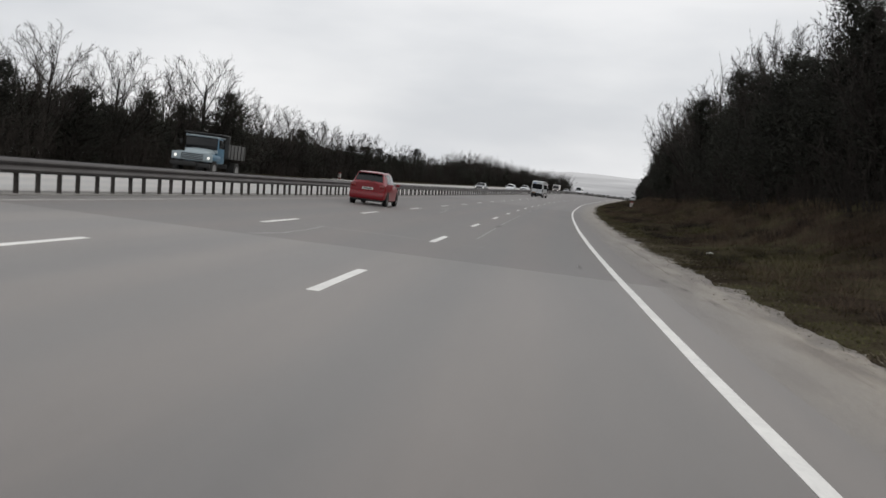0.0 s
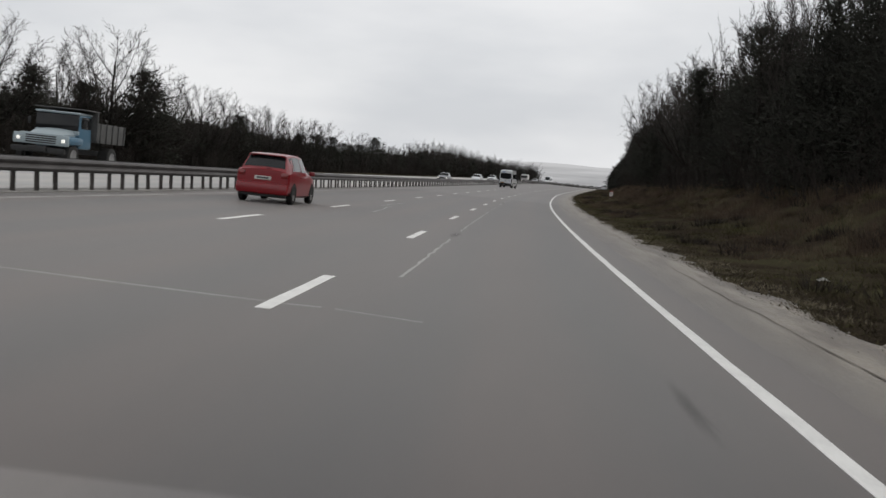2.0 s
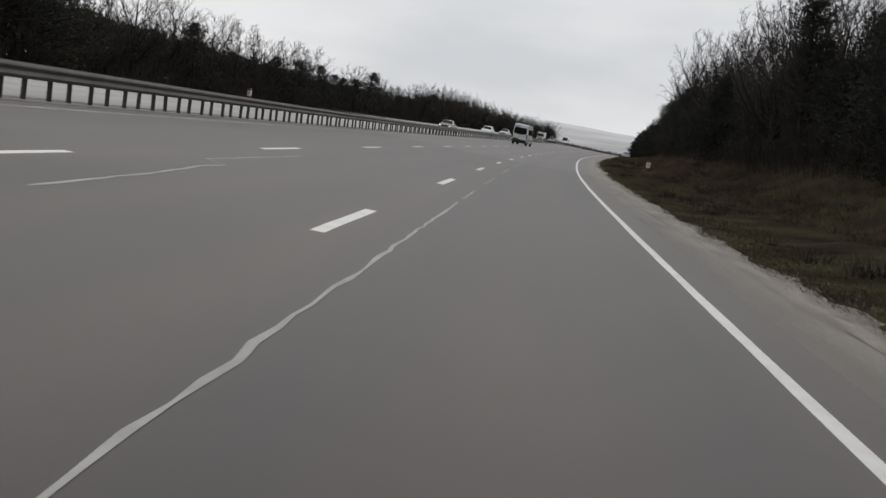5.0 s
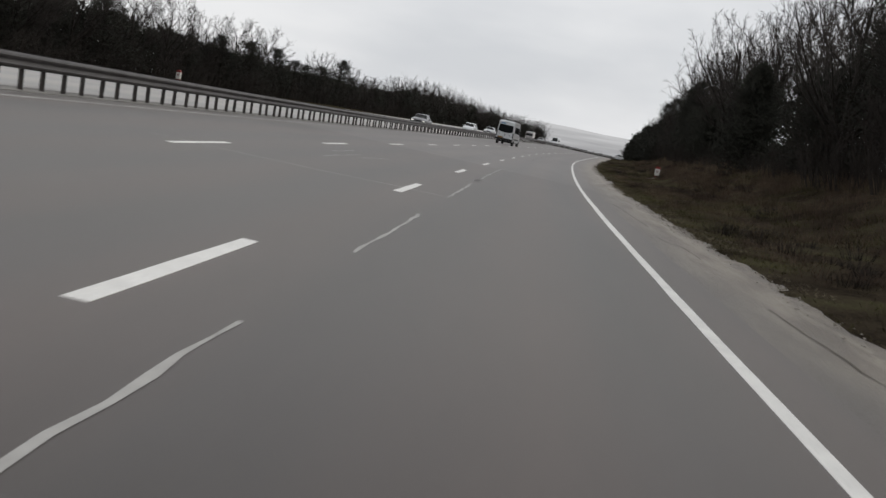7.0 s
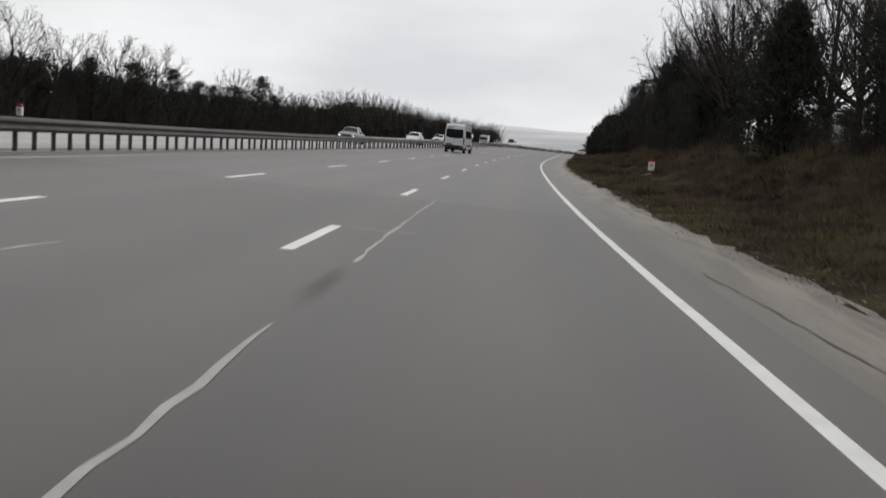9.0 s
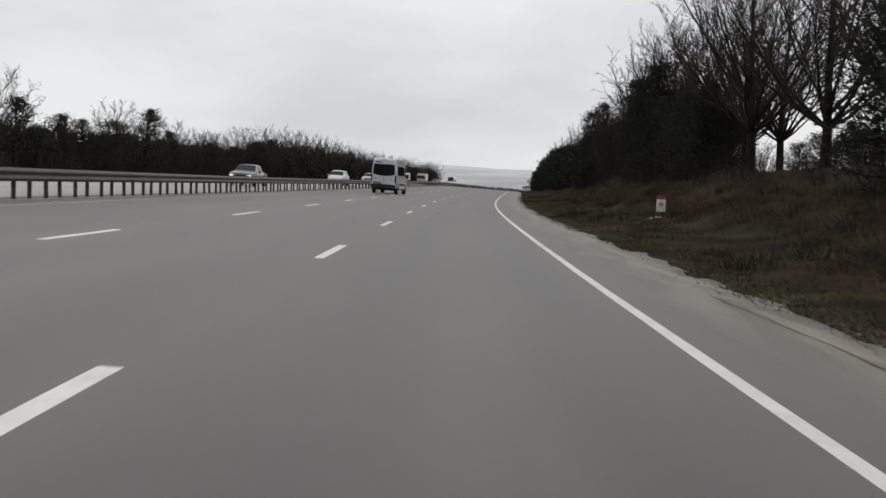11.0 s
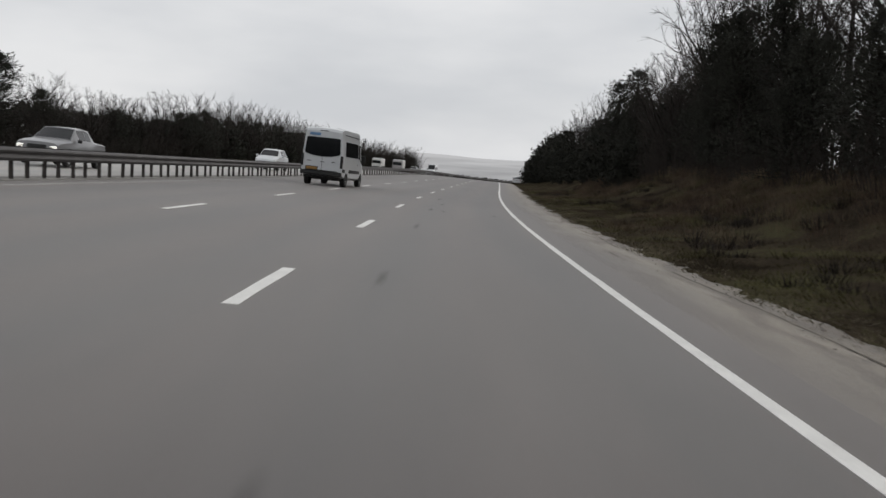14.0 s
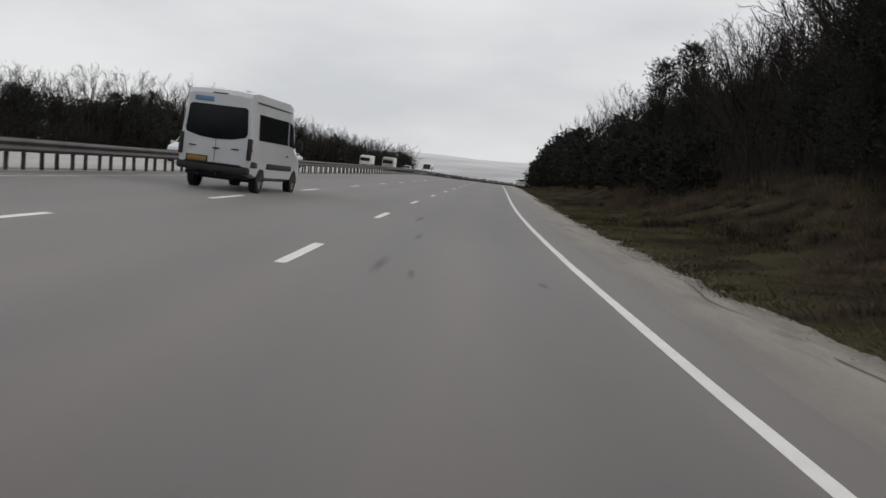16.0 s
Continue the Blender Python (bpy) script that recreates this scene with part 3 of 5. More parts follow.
post_mesh = {}
for side in (1, -1):
    pv, pf = [], []
    post_lists(pv, pf, Matrix.Identity(4), side)
    post_mesh[side] = mesh("post", pv, pf, M_RUSTY)
rest_v, rest_f = [], []
for side, d, first in ((1, RAIL_D - 0.18, -14.0), (-1, RAIL_D - 0.24, -12.95)):
    for i in range(330):
        s = first + 2.0 * i + 0.06 * math.sin(i * 5.1)
        p = at(s, d)
        m = Matrix.Translation(p) @ pose(0, 0, 0, 0, 0.8 * math.sin(i * 2.3), heading(s) + 3 * math.sin(i * 1.7))
        if s < 275:
            put("post", post_mesh[side], guardrail, m)
        else:
            post_lists(rest_v, rest_f, m, side)
far_posts = put("far_posts", mesh("far_posts", rest_v, rest_f, M_RUSTY), guardrail)
far_posts["kind"] = "stuff"


# ---- plants ----
def tube(v, f, pts, radii, sides):
    """Append a tapered tube along pts; a last radius of 0 ends it in a point."""
    k0 = None
    for i, (p, r) in enumerate(zip(pts, radii)):
        t = (pts[min(i + 1, len(pts) - 1)] - pts[max(i - 1, 0)])
        t = t.normalized() if t.length > 1e-6 else Vector((0, 0, 1))
        a = t.orthogonal().normalized()
        b = t.cross(a)
        k = len(v)
        if r <= 0:
            v.append(p)
            f += [(k0 + j, k0 + (j + 1) % sides, k) for j in range(sides)]
            return
        for j in range(sides):
            w = j / sides * math.tau
            v.append(p + (a * math.cos(w) + b * math.sin(w)) * r)
        if k0 is not None:
            f += [(k0 + j, k0 + (j + 1) % sides, k + (j + 1) % sides, k + j) for j in range(sides)]
        k0 = k


def grow(rng, p, way, length, r, steps, bend, lift):
    """Points and radii of a limb that wanders and turns upwards."""
    pts, radii = [p.copy()], [r]
    w = way.normalized()
    for i in range(steps):
        w = (w + Vector((rng.uniform(-bend, bend), rng.uniform(-bend, bend), rng.uniform(-bend, bend) + lift))).normalized()
        p = p + w * (length / steps)
        pts.append(p)
        radii.append(r * (1 - 0.75 * (i + 1) / steps))
    return pts, radii


def side_way(rng, way, angle):
    """A way that leaves another at about that angle."""
    a = way.orthogonal().normalized()
    a.rotate(Matrix.Rotation(rng.uniform(0, math.tau), 3, way))
    return (way * math.cos(angle) + a * math.sin(angle)).normalized()


def bare_tree_meshes(seed, h, spread, limbs, branches=8, twigs=7, sprays=1):
    """Trunk with limbs that rise like a vase into an egg-shaped crown of straight branches and fine twigs, of a leafless tree."""
    rng = random.Random(seed)
    tv, tf, cv, cf = [], [], [], []
    pts, radii = grow(rng, Vector((0, 0, -0.3)), Vector((0, 0, 1)), h * 0.78, h * 0.018 + 0.03, 8, 0.045, 0.06)
    tube(tv, tf, pts, radii, 7)
    a = rng.uniform(0, math.tau)
    for i in range(limbs):
        u = (i + 0.5 * rng.random()) / limbs
        a += 2.4 + rng.uniform(-0.4, 0.4)
        z = h * (0.44 + 0.54 * u)
        reach = spread * h * math.sqrt(max(0.03, 1 - ((z / h - 0.62) / 0.39) ** 2)) * rng.uniform(0.82, 1.08)
        x = min(7.7, max(1.9, (z - reach * rng.uniform(0.95, 1.6)) / (h * 0.78) * 8 - 0.4))
        j = int(x)
        p = pts[j].lerp(pts[j + 1], x - j)
        tip = Vector((math.cos(a) * reach, math.sin(a) * reach, z))
        mid = p.lerp(tip, 0.5) + Vector((math.cos(a), math.sin(a), 0)) * reach * 0.12 - Vector((0, 0, 0.10 * (z - p.z)))
        length = (tip - p).length
        lp, lr, thick = [], [], rng.uniform(0.28, 0.55)
        for k in range(6):
            w = k / 5
            q = p * (1 - w) ** 2 + mid * 2 * w * (1 - w) + tip * w * w
            lp.append(q + Vector((rng.uniform(-1, 1), rng.uniform(-1, 1), rng.uniform(-1, 1))) * length * (0.014 if 0 < k else 0))
            lr.append(max(0.016, radii[j] * thick * (1 - 0.8 * w)))
        tube(tv, tf, lp, lr, 4)
        for b in range(branches):
            v = 0.18 + 0.82 * ((b + rng.random() * 0.8) / branches) ** 0.75
            y = v * 5
            k = min(4, int(y))
            q = lp[k].lerp(lp[k + 1], min(1.0, y - k))
            w = ((lp[k + 1] - lp[k]).normalized() + Vector((0, 0, 0.08))).normalized()
            l1 = (0.35 + length * 0.30) * rng.uniform(0.6, 1.1) * (1.25 - 0.6 * v)
            bp, br = grow(rng, q, side_way(rng, w, rng.uniform(0.3, 0.75)), l1, max(0.015, lr[k] * 0.5), 3, 0.07, 0.05)
            br[-1] = 0
            tube(cv, cf, bp, br, 3)
            for c in range(twigs):
                z2 = (0.12 + 0.88 * (c + rng.random()) / twigs) * 3
                kk = min(2, int(z2))
                q2 = bp[kk].lerp(bp[kk + 1], min(1.0, z2 - kk))
                w2 = (bp[kk + 1] - bp[kk]).normalized()
                l2 = (0.1 + l1 * 0.42) * rng.uniform(0.6, 1.2)
                e = (side_way(rng, w2, rng.uniform(0.4, 0.85)) + Vector((0, 0, 0.04))).normalized()
                tube(cv, cf, [q2, q2 + e * l2], [0.017, 0], 3)
                for g in range(sprays):
                    e2 = (side_way(rng, e, rng.uniform(0.4, 0.75)) + Vector((0, 0, 0.08))).normalized()
                    q3 = q2 + e * l2 * rng.uniform(0.3, 0.7)
                    tube(cv, cf, [q3, q3 + e2 * l2 * rng.uniform(0.45, 0.8)], [0.012, 0], 3)
    k = h / sorted(q.z for q in cv)[-len(cv) // 80]
    return mesh("trunk", [q * k for q in tv], tf, M_BARK, smooth=True), mesh("crown", [q * k for q in cv], cf, M_TWIG)


def evergreen_meshes(seed, h, radius, bottom, top_power, boughs, tufts, size, leaves=3, wide=0.3):
    """A dense dark evergreen: a trunk with uneven boughs, each carrying many small pointed sprays of needles."""
    rng = random.Random(seed)
    tv, tf, cv, cf = [], [], [], []
    pts, radii = grow(rng, Vector((0, 0, -0.3)), Vector((0, 0, 1)), h * 0.95, h * 0.014 + 0.03, 7, 0.05, 0.1)
    tube(tv, tf, pts, radii, 6)
    lumps = [(rng.uniform(0, math.tau), rng.uniform(0.0, 1.0), rng.uniform(-0.45, 0.5)) for _ in range(14)]
    for i in range(boughs):
        u = (i + rng.random()) / boughs
        a = rng.uniform(0, math.tau)
        env = radius * (1 - u) ** top_power * (0.6 + 0.4 * min(1, u * 5)) + 0.18
        for la, lu, lw in lumps:
            da = abs((a - la + math.pi) % math.tau - math.pi)
            env *= 1 + lw * math.exp(-(da / 0.7) ** 2 - ((u - lu) / 0.12) ** 2)
        l = env * rng.uniform(0.6, 1.12)
        rise = rng.uniform(-0.05, 0.4) + 0.5 * u
        x = (bottom + (1 - bottom) * u * 0.97) * 7
        j = min(6, int(x))
        o = pts[j].lerp(pts[j + 1], min(1.0, x - j))
        way = Vector((math.cos(a), math.sin(a), rise)).normalized()
        bp, br = grow(rng, o, way, l, 0.035, 3, 0.12, 0.03)
        br[-1] = 0
        if leaves > 2:
            tube(tv, tf, bp, br, 3)
        for c in range(tufts):
            y = (0.12 + 0.88 * rng.random() ** 0.7) * 3
            k = min(2, int(y))
            q = bp[k].lerp(bp[k + 1], min(1.0, y - k))
            s = 0.10 + 0.13 * l
            q = q + Vector((rng.gauss(0, s), rng.gauss(0, s), rng.gauss(0, s * 0.8)))
            for g in range(leaves):
                e = side_way(rng, way, rng.uniform(0.2, 1.2))
                w = e.orthogonal().normalized()
                w.rotate(Matrix.Rotation(rng.uniform(0, math.tau), 3, e))
                t = size * rng.uniform(0.6, 1.3)
                w *= t * wide * rng.uniform(0.35, 0.65)
                n = len(cv)
                cv += [q - w - e * t * 0.3, q + w - e * t * 0.3, q + e * t * 0.7]
                cf.append((n, n + 1, n + 2))
    return mesh("trunk", tv, tf, M_BARK), mesh("crown", cv, cf, M_NEEDLE)


def shrub_mesh(seed, h, w, stems):
    """A thicket of leafless dark stems and twigs."""
    rng = random.Random(seed)
    v, f = [], []
    for i in range(stems):
        a, r = rng.uniform(0, math.tau), w * rng.random() ** 0.6
        p = Vector((math.cos(a) * r, math.sin(a) * r, -0.15))
        way = Vector((math.cos(a) * 0.35, math.sin(a) * 0.35, 1))
        l = h * rng.uniform(0.55, 1.05) * (1 - 0.35 * r / w)
        sp, sr = grow(rng, p, way, l, rng.uniform(0.012, 0.024), 4, 0.18, 0.08)
        sr[-1] = 0
        tube(v, f, sp, sr, 3)
        for c in range(7):
            y = rng.uniform(0.6, 3.95)
            k = int(y)
            q = sp[k].lerp(sp[k + 1], y - k)
            e = side_way(rng, (sp[k + 1] - sp[k]).normalized(), rng.uniform(0.4, 1.0))
            l2 = l * rng.uniform(0.12, 0.3)
            mid, tip = q + e * l2 * 0.5, q + (e + Vector((0, 0, 0.3))) * l2
            tube(v, f, [q, tip], [0.013, 0], 3)
            e2 = side_way(rng, e, 0.7)
            tube(v, f, [mid, mid + e2 * l2 * 0.7], [0.010, 0], 3)
    return mesh("shrub", v, f, M_STEM)


bare_kinds = [bare_tree_meshes(10 + i, h, sp, n, 8, 6, 2) for i, (h, sp, n) in enumerate([(10.8, 0.36, 25), (9.4, 0.38, 23), (11.6, 0.34, 25), (8.4, 0.39, 22), (10.2, 0.40, 25), (7.4, 0.38, 20)])]
# dense cone, low round, slim uneven, broad low, broad cone, umbrella pine on a bare trunk
green_kinds = [evergreen_meshes(40 + i, *q) for i, q in enumerate([
    (7.4, 2.4, 0.04, 0.5, 95, 34, 0.22, 3, 0.2), (6.0, 2.5, 0.0, 0.4, 90, 34, 0.22, 3, 0.2), (8.2, 2.2, 0.12, 0.38, 95, 34, 0.22, 3, 0.2),
    (4.8, 2.6, 0.0, 0.35, 90, 34, 0.22, 3, 0.2), (8.6, 3.7, 0.03, 0.7, 190, 80, 0.21, 3, 0.3), (10.2, 2.7, 0.32, 0.4, 95, 40, 0.23, 3, 0.22)])]
shrub_kinds = [shrub_mesh(70 + i, h, w, n) for i, (h, w, n) in enumerate([(3.0, 1.5, 32), (2.2, 1.3, 30), (3.8, 1.4, 32)])]
back_bare = [bare_tree_meshes(80 + i, h, sp, 17, 6, 5, 1) for i, (h, sp) in enumerate([(10.6, 0.3), (9.4, 0.33), (11.4, 0.29), (8.4, 0.33)])]
far_bare = [bare_tree_meshes(90 + i, h, sp, 12, 5, 4, 1) for i, (h, sp) in enumerate([(10.0, 0.31), (8.5, 0.34), (9.5, 0.31)])]
far_green = [evergreen_meshes(95 + i, *q) for i, q in enumerate([(7.0, 2.8, 0.0, 0.4, 44, 10, 0.55, 2, 0.45), (5.2, 2.8, 0.0, 0.36, 42, 10, 0.55, 2, 0.45)])]
far_lists = {}


def far_plant(kind, k, m, wood):
    """Add a plant of the far wood, where single trees can't be told apart, to that wood's one mesh."""
    trunk, crown = (far_bare[k % 3] if kind == "bare" else far_green[k % 2])
    store = far_lists.setdefault(wood, ([], [], []))
    for me, slot in ((trunk, 0), (crown, 1 if kind == "bare" else 2)):
        base = len(store[0])
        store[0].extend([m @ v.co for v in me.vertices])
        for q in me.polygons:
            store[1].append(tuple(base + x for x in q.vertices))
            store[2].append(slot)


def plant(kind, k, s, d, scale, turn, label, group, far=False, wide=1.0):
    p = ground_at(s, d)
    m = Matrix.Translation(p) @ Matrix.Rotation(turn, 4, "Z") @ Matrix.Diagonal((scale * wide, scale * wide, scale, 1))
    if far:
        return far_plant(kind, k, m, group)
    if kind == "shrub":
        return tagged(put("shrub", shrub_kinds[k % 3], None, m), label, "shrub", group)
    trunk, crown = back_bare[k % 4] if kind == "bare" and label != L_TALL and (d > 13.6 or d < -37.5) else (bare_kinds if kind == "bare" else green_kinds)[k]
    t = tagged(empty("bare_tree" if kind == "bare" else "evergreen_tree", m), label, "tree", group)
    put("trunk", trunk, t)
    put("crown", crown, t)
    return t


L_BARE, L_GREEN, L_SHRUB = "leafless grey-brown tree with fine twigs", "dense dark green evergreen tree", "dark leafless thicket at the wood's edge"
L_TALL = "tall leafless tree with a thick dark trunk"
G_R, G_L = "wood beside the shoulder", "wood beyond the opposite carriageway"
rng = random.Random(21)
# the wood on the embankment beside the shoulder; it opens round the tallest bare trees
s = 26.0
while s < 470:
    far = s > 235
    clear = 117 < s < 153                    # single trees with sky between them
    grown = float(np.interp(s, [26, 45, 75, 100, 130, 152, 172, 180, 200, 235, 310], [1.15, 1.27, 1.25, 1.05, 0.92, 0.74, 0.76, 0.94, 0.97, 0.95, 1.3]))
    near = float(np.interp(s, [225, 320, 370], [0, 2.8, 3.4]))     # the wood comes closer to the road
    for row, d0 in ((0, 12.0), (1, 14.6), (2, 17.8), (3, 22.0)):
        if (s > 300 and row > 1) or (s > 400 and row > 0):
            continue
        ss, dd = s + rng.uniform(-1.3, 1.3), d0 + rng.uniform(-1.2, 1.2) - near
        sc = rng.uniform(0.86, 1.1)
        green = rng.random() < (0.85 if s < 100 else 0.55, 0.6 if s < 112 else 0.35, 0.25, 0.25)[row]
        turn, k6, keep = rng.uniform(0, 6.28), rng.randrange(6), rng.random()
        if clear or (112 < s < 192 and row > 0) or (192 <= s < 200 and row > 1 and keep < 0.5):
            continue
        if 112 < s < 192:                    # a low dark front, with the bare crowns behind it
            green, k6 = True, 1
        if green and not clear:
            k = (0, 1, 2, 3, 0, 5)[k6] if not 172 < s < 192 else (5, 2, 5, 0, 5, 4)[k6]
            plant("green", k, ss, dd, sc * grown * (0.8 if k == 5 and s < 150 else 0.95) * (0.9 if row > 1 else 1), turn, L_GREEN, G_R, far or row > 1)
        else:
            plant("bare", k6, ss, dd, sc * (0.95 if row == 0 else 1.05) * (0.82 if 86 < s < 116 else 1.02 if s < 110 else 0.84 + 0.06 * row if s > 200 else 1.02 if s > 185 else 0.95), turn, L_BARE, G_R, far)
    if not far:
        for row in range(2):
            ss, dd = s + rng.uniform(-1.5, 1.5), 10.9 + row * 2.4 + rng.uniform(-0.6, 0.6)
            plant("shrub", rng.randrange(3), ss, dd, rng.uniform(0.75, 1.25) * (0.45 if clear or 174 < s < 190 else 1.0), rng.uniform(0, 6.28), L_SHRUB, "thicket beside the shoulder")
    if s > 200:
        for d0 in (9.6, 11.0):
            plant("green", 1, s + rng.uniform(-1, 1), d0 + rng.uniform(-0.6, 0.6) - near, rng.uniform(0.5, 0.8) * (0.8 if d0 < 10 else 1.1) * (1.5 if s > 300 else 1.0), rng.uniform(0, 6.28), L_GREEN, G_R, True)
    s += 3.0 if s < 235 else 4.2
BARE_H = (10.8, 9.4, 11.6, 8.4, 10.2, 7.4)
for k, ss, dd, h in ((2, 151.2, 12.8, 12.4), (4, 146.0, 14.8, 12.0), (0, 158.5, 16.4, 11.5), (4, 165.0, 16.0, 11.5), (1, 171.5, 16.5, 11.5), (4, 178.5, 16.2, 12.0), (1, 185.5, 16.0, 11.3), (0, 140.5, 16.5, 12.0),
                     (4, 133.5, 16.0, 11.5), (1, 124.5, 15.6, 13.0), (4, 190.5, 15.6, 13.4), (1, 197.0, 15.2, 12.8), (0, 116.5, 15.5, 11.0), (2, 75.3, 12.5, 9.6),
                     (4, 84.0, 15.2, 12.4), (1, 92.5, 15.6, 12.8), (4, 103.0, 15.8, 13.2)):
    plant("bare", k, ss, dd, h / BARE_H[k], ss, L_TALL, G_R, wide=0.72 if ss < 112 else 0.85 if ss in (124.5, 197.0) else 1.0)
for k, ss, dd, sc in ((3, 118.0, 16.8, 0.8), (0, 123.0, 13.6, 0.72), (3, 131.5, 17.2, 0.6)):
    plant("green", k, ss, dd, sc, ss, L_GREEN, G_R)
for k in range(11):                          # a low hedge behind the single trees
    plant("green", 3, 132 + k * 2.2, 16.2 + rng.uniform(-0.5, 0.5), rng.uniform(0.36, 0.5), k, "low dark evergreen bush", G_R)
plant("green", 4, 127.1, 10.9, 0.88, 0.4, "broad dark green conical evergreen tree", G_R)
for k, ss, dd, sc in ((4, 156.5, 12.2, 0.68), (1, 160.2, 11.8, 0.95), (0, 164.5, 12.3, 0.8), (0, 169.5, 11.8, 0.82), (5, 175.0, 12.4, 0.9), (5, 181.0, 12.0, 0.85), (5, 187.5, 12.5, 0.9),
                      (0, 106.0, 12.5, 1.0), (2, 110.5, 13.5, 1.0), (1, 114.5, 12.2, 0.95)):
    plant("green", k, ss, dd, sc, ss, L_GREEN, G_R)
# the wood beyond the opposite carriageway: round bare trees and dark evergreens over a low thicket
GREEN_H = (7.4, 6.0, 8.2, 4.8)
for i, (ss, h) in enumerate([(70.3, 6.9), (73.3, 9.0), (83.8, 8.9), (93.3, 8.5), (102.0, 10.8), (113.5, 8.4), (122.8, 8.2), (130.0, 7.9), (139.5, 7.5), (146.5, 7.6), (155.2, 6.9),
                             (163.5, 7.4), (171.5, 7.4), (194.0, 6.8), (209.0, 5.9), (218.0, 5.4), (225.0, 5.5), (236.5, 6.7), (246.0, 7.2)]):
    k = (4, 1, 4, 3, 4, 1)[i % 6]
    plant("bare", k, ss, -37.0, h / BARE_H[k], ss, L_TALL if h > 8 else L_BARE, G_L)
for i, (ss, h) in enumerate([(65.5, 6.4), (75.3, 5.8), (86.3, 6.8), (94.8, 6.4), (104.0, 8.6), (107.0, 7.0), (133.0, 6.6), (148.4, 4.7), (156.4, 5.6), (164.4, 5.8), (172.2, 5.9), (179.4, 5.1), (184.0, 4.9),
                             (191.0, 5.2), (198.0, 7.0), (206.5, 5.0), (220.9, 4.4), (239.4, 5.3), (244.0, 5.6), (248.4, 6.2)]):
    k = (0, 1, 0, 2)[i % 4]
    plant("green", k, ss, -35.8, h / GREEN_H[k], ss, L_GREEN, G_L, wide=1.4)
s = 60.0
while s < 447:
    far = s > 250
    tall = float(np.interp(s, [60, 110, 140, 185, 215, 250, 300, 700], [6.6, 6.4, 6.0, 4.8, 4.8, 6.0, 7.6, 7.8]))
    for row, d0 in ((0, -37.2), (1, -40.0), (2, -43.5)):
        ss, dd = s + rng.uniform(-1.5, 1.5), d0 + rng.uniform(-0.9, 0.9)
        if rng.random() < (0.25 if far else 0.68 if row < 2 else 0.5):
            k = rng.choice((1, 3))
            plant("green", k, ss, dd, rng.uniform(0.62, 0.82) * tall / GREEN_H[k], rng.uniform(0, 6.28), L_GREEN, G_L, far or row > 0)
        else:
            k = rng.randrange(6)
            plant("bare", k, ss, dd, rng.uniform(0.7, 1.0) * tall / (9.4 if far or dd < -37.5 else BARE_H[k]), rng.uniform(0, 6.28), L_BARE, G_L, far)
    if not far:
        for row in range(2):
            plant("shrub", rng.randrange(3), s + rng.uniform(-1.5, 1.5), -34.6 - row * 2.4 + rng.uniform(-0.8, 0.8), rng.uniform(0.8, 1.2), rng.uniform(0, 6.28), L_SHRUB, "thicket beyond the opposite carriageway")
    s += 3.2 if s < 250 else 4.2
# dense dark undergrowth deep in both woods
for k in range(92):
    ss = 40 + k * 2.4
    under = float(np.interp(ss, [60, 110, 140, 185, 215, 250], [5.0, 5.0, 4.8, 4.0, 3.8, 4.6]))
    plant("green", k, ss + 14, -41.5 + rng.uniform(-1, 1), rng.uniform(0.9, 1.1) * under / (7.0, 5.2)[k % 2], k, L_GREEN, G_L, True)
    if ss < 112 or ss > 195:
        plant("green", k, ss, 19.5 + rng.uniform(-1, 1), rng.uniform(0.6, 0.85), k, L_GREEN, G_R, True)
for k in range(70):
    ss = 262 + k * 2.65
    plant("green" if k % 4 == 0 else "bare", k, ss, -38.5 + rng.uniform(-1.5, 1.5), rng.uniform(0.75, 0.95), k, L_BARE, G_L, True)
    plant("green", k, ss + 1, -42.5, rng.uniform(0.95, 1.1) * 5.0 / (7.0, 5.2)[k % 2], k, L_GREEN, G_L, True)
    plant("bare", k, ss + 1, -40.5 + rng.uniform(-1.5, 1.5), rng.uniform(0.75, 0.9), k, L_BARE, G_L, True)
for k in range(200):
    plant("green", 1, 440 + k * 1.6, -29.5 + rng.uniform(-1, 1), rng.uniform(0.2, 0.3), k, L_SHRUB, G_L, True)
for wood, (fv, ff, fm) in far_lists.items():
    me = mesh("far_wood", fv, ff, [M_BARK, M_TWIG, M_NEEDLE])
    me.polygons.foreach_set("material_index", fm)
    tagged(put("far_wood", me), "distant mixed wood of leafless and evergreen trees", "wood", kind="stuff")

# grass and dead stalks on the embankment
def blades(count, s0, s1, d0, d1, h0, h1, mat, seed, name, label, flat=0.5, thin=0.5):
    rng = random.Random(seed)
    v, f = [], []
    while len(f) < count:
        s, d = rng.uniform(s0, s1), d0 + (d1 - d0) * rng.random() ** 1.1
        if noise.noise((s * 0.25, d * 0.5, seed)) < -0.12:
            continue
        p = ground_at(s, d) - Vector((0, 0, 0.03))
        for j in range(4):
            a = rng.uniform(0, math.tau)
            h = rng.uniform(h0, h1)
            o = p + Vector((rng.uniform(-0.15, 0.15), rng.uniform(-0.15, 0.15), 0))
            w = Vector((math.cos(a), math.sin(a), 0)) * rng.uniform(0.012, 0.03) * thin
            lean = Vector((rng.uniform(-flat, flat), rng.uniform(-flat, flat), 1)) * h
            k = len(v)
            v += [o - w, o + w, o + lean]
            f.append((k, k + 1, k + 2))
    return tagged(put(name, mesh(name, v, f, mat)), label, "grass", kind="stuff")


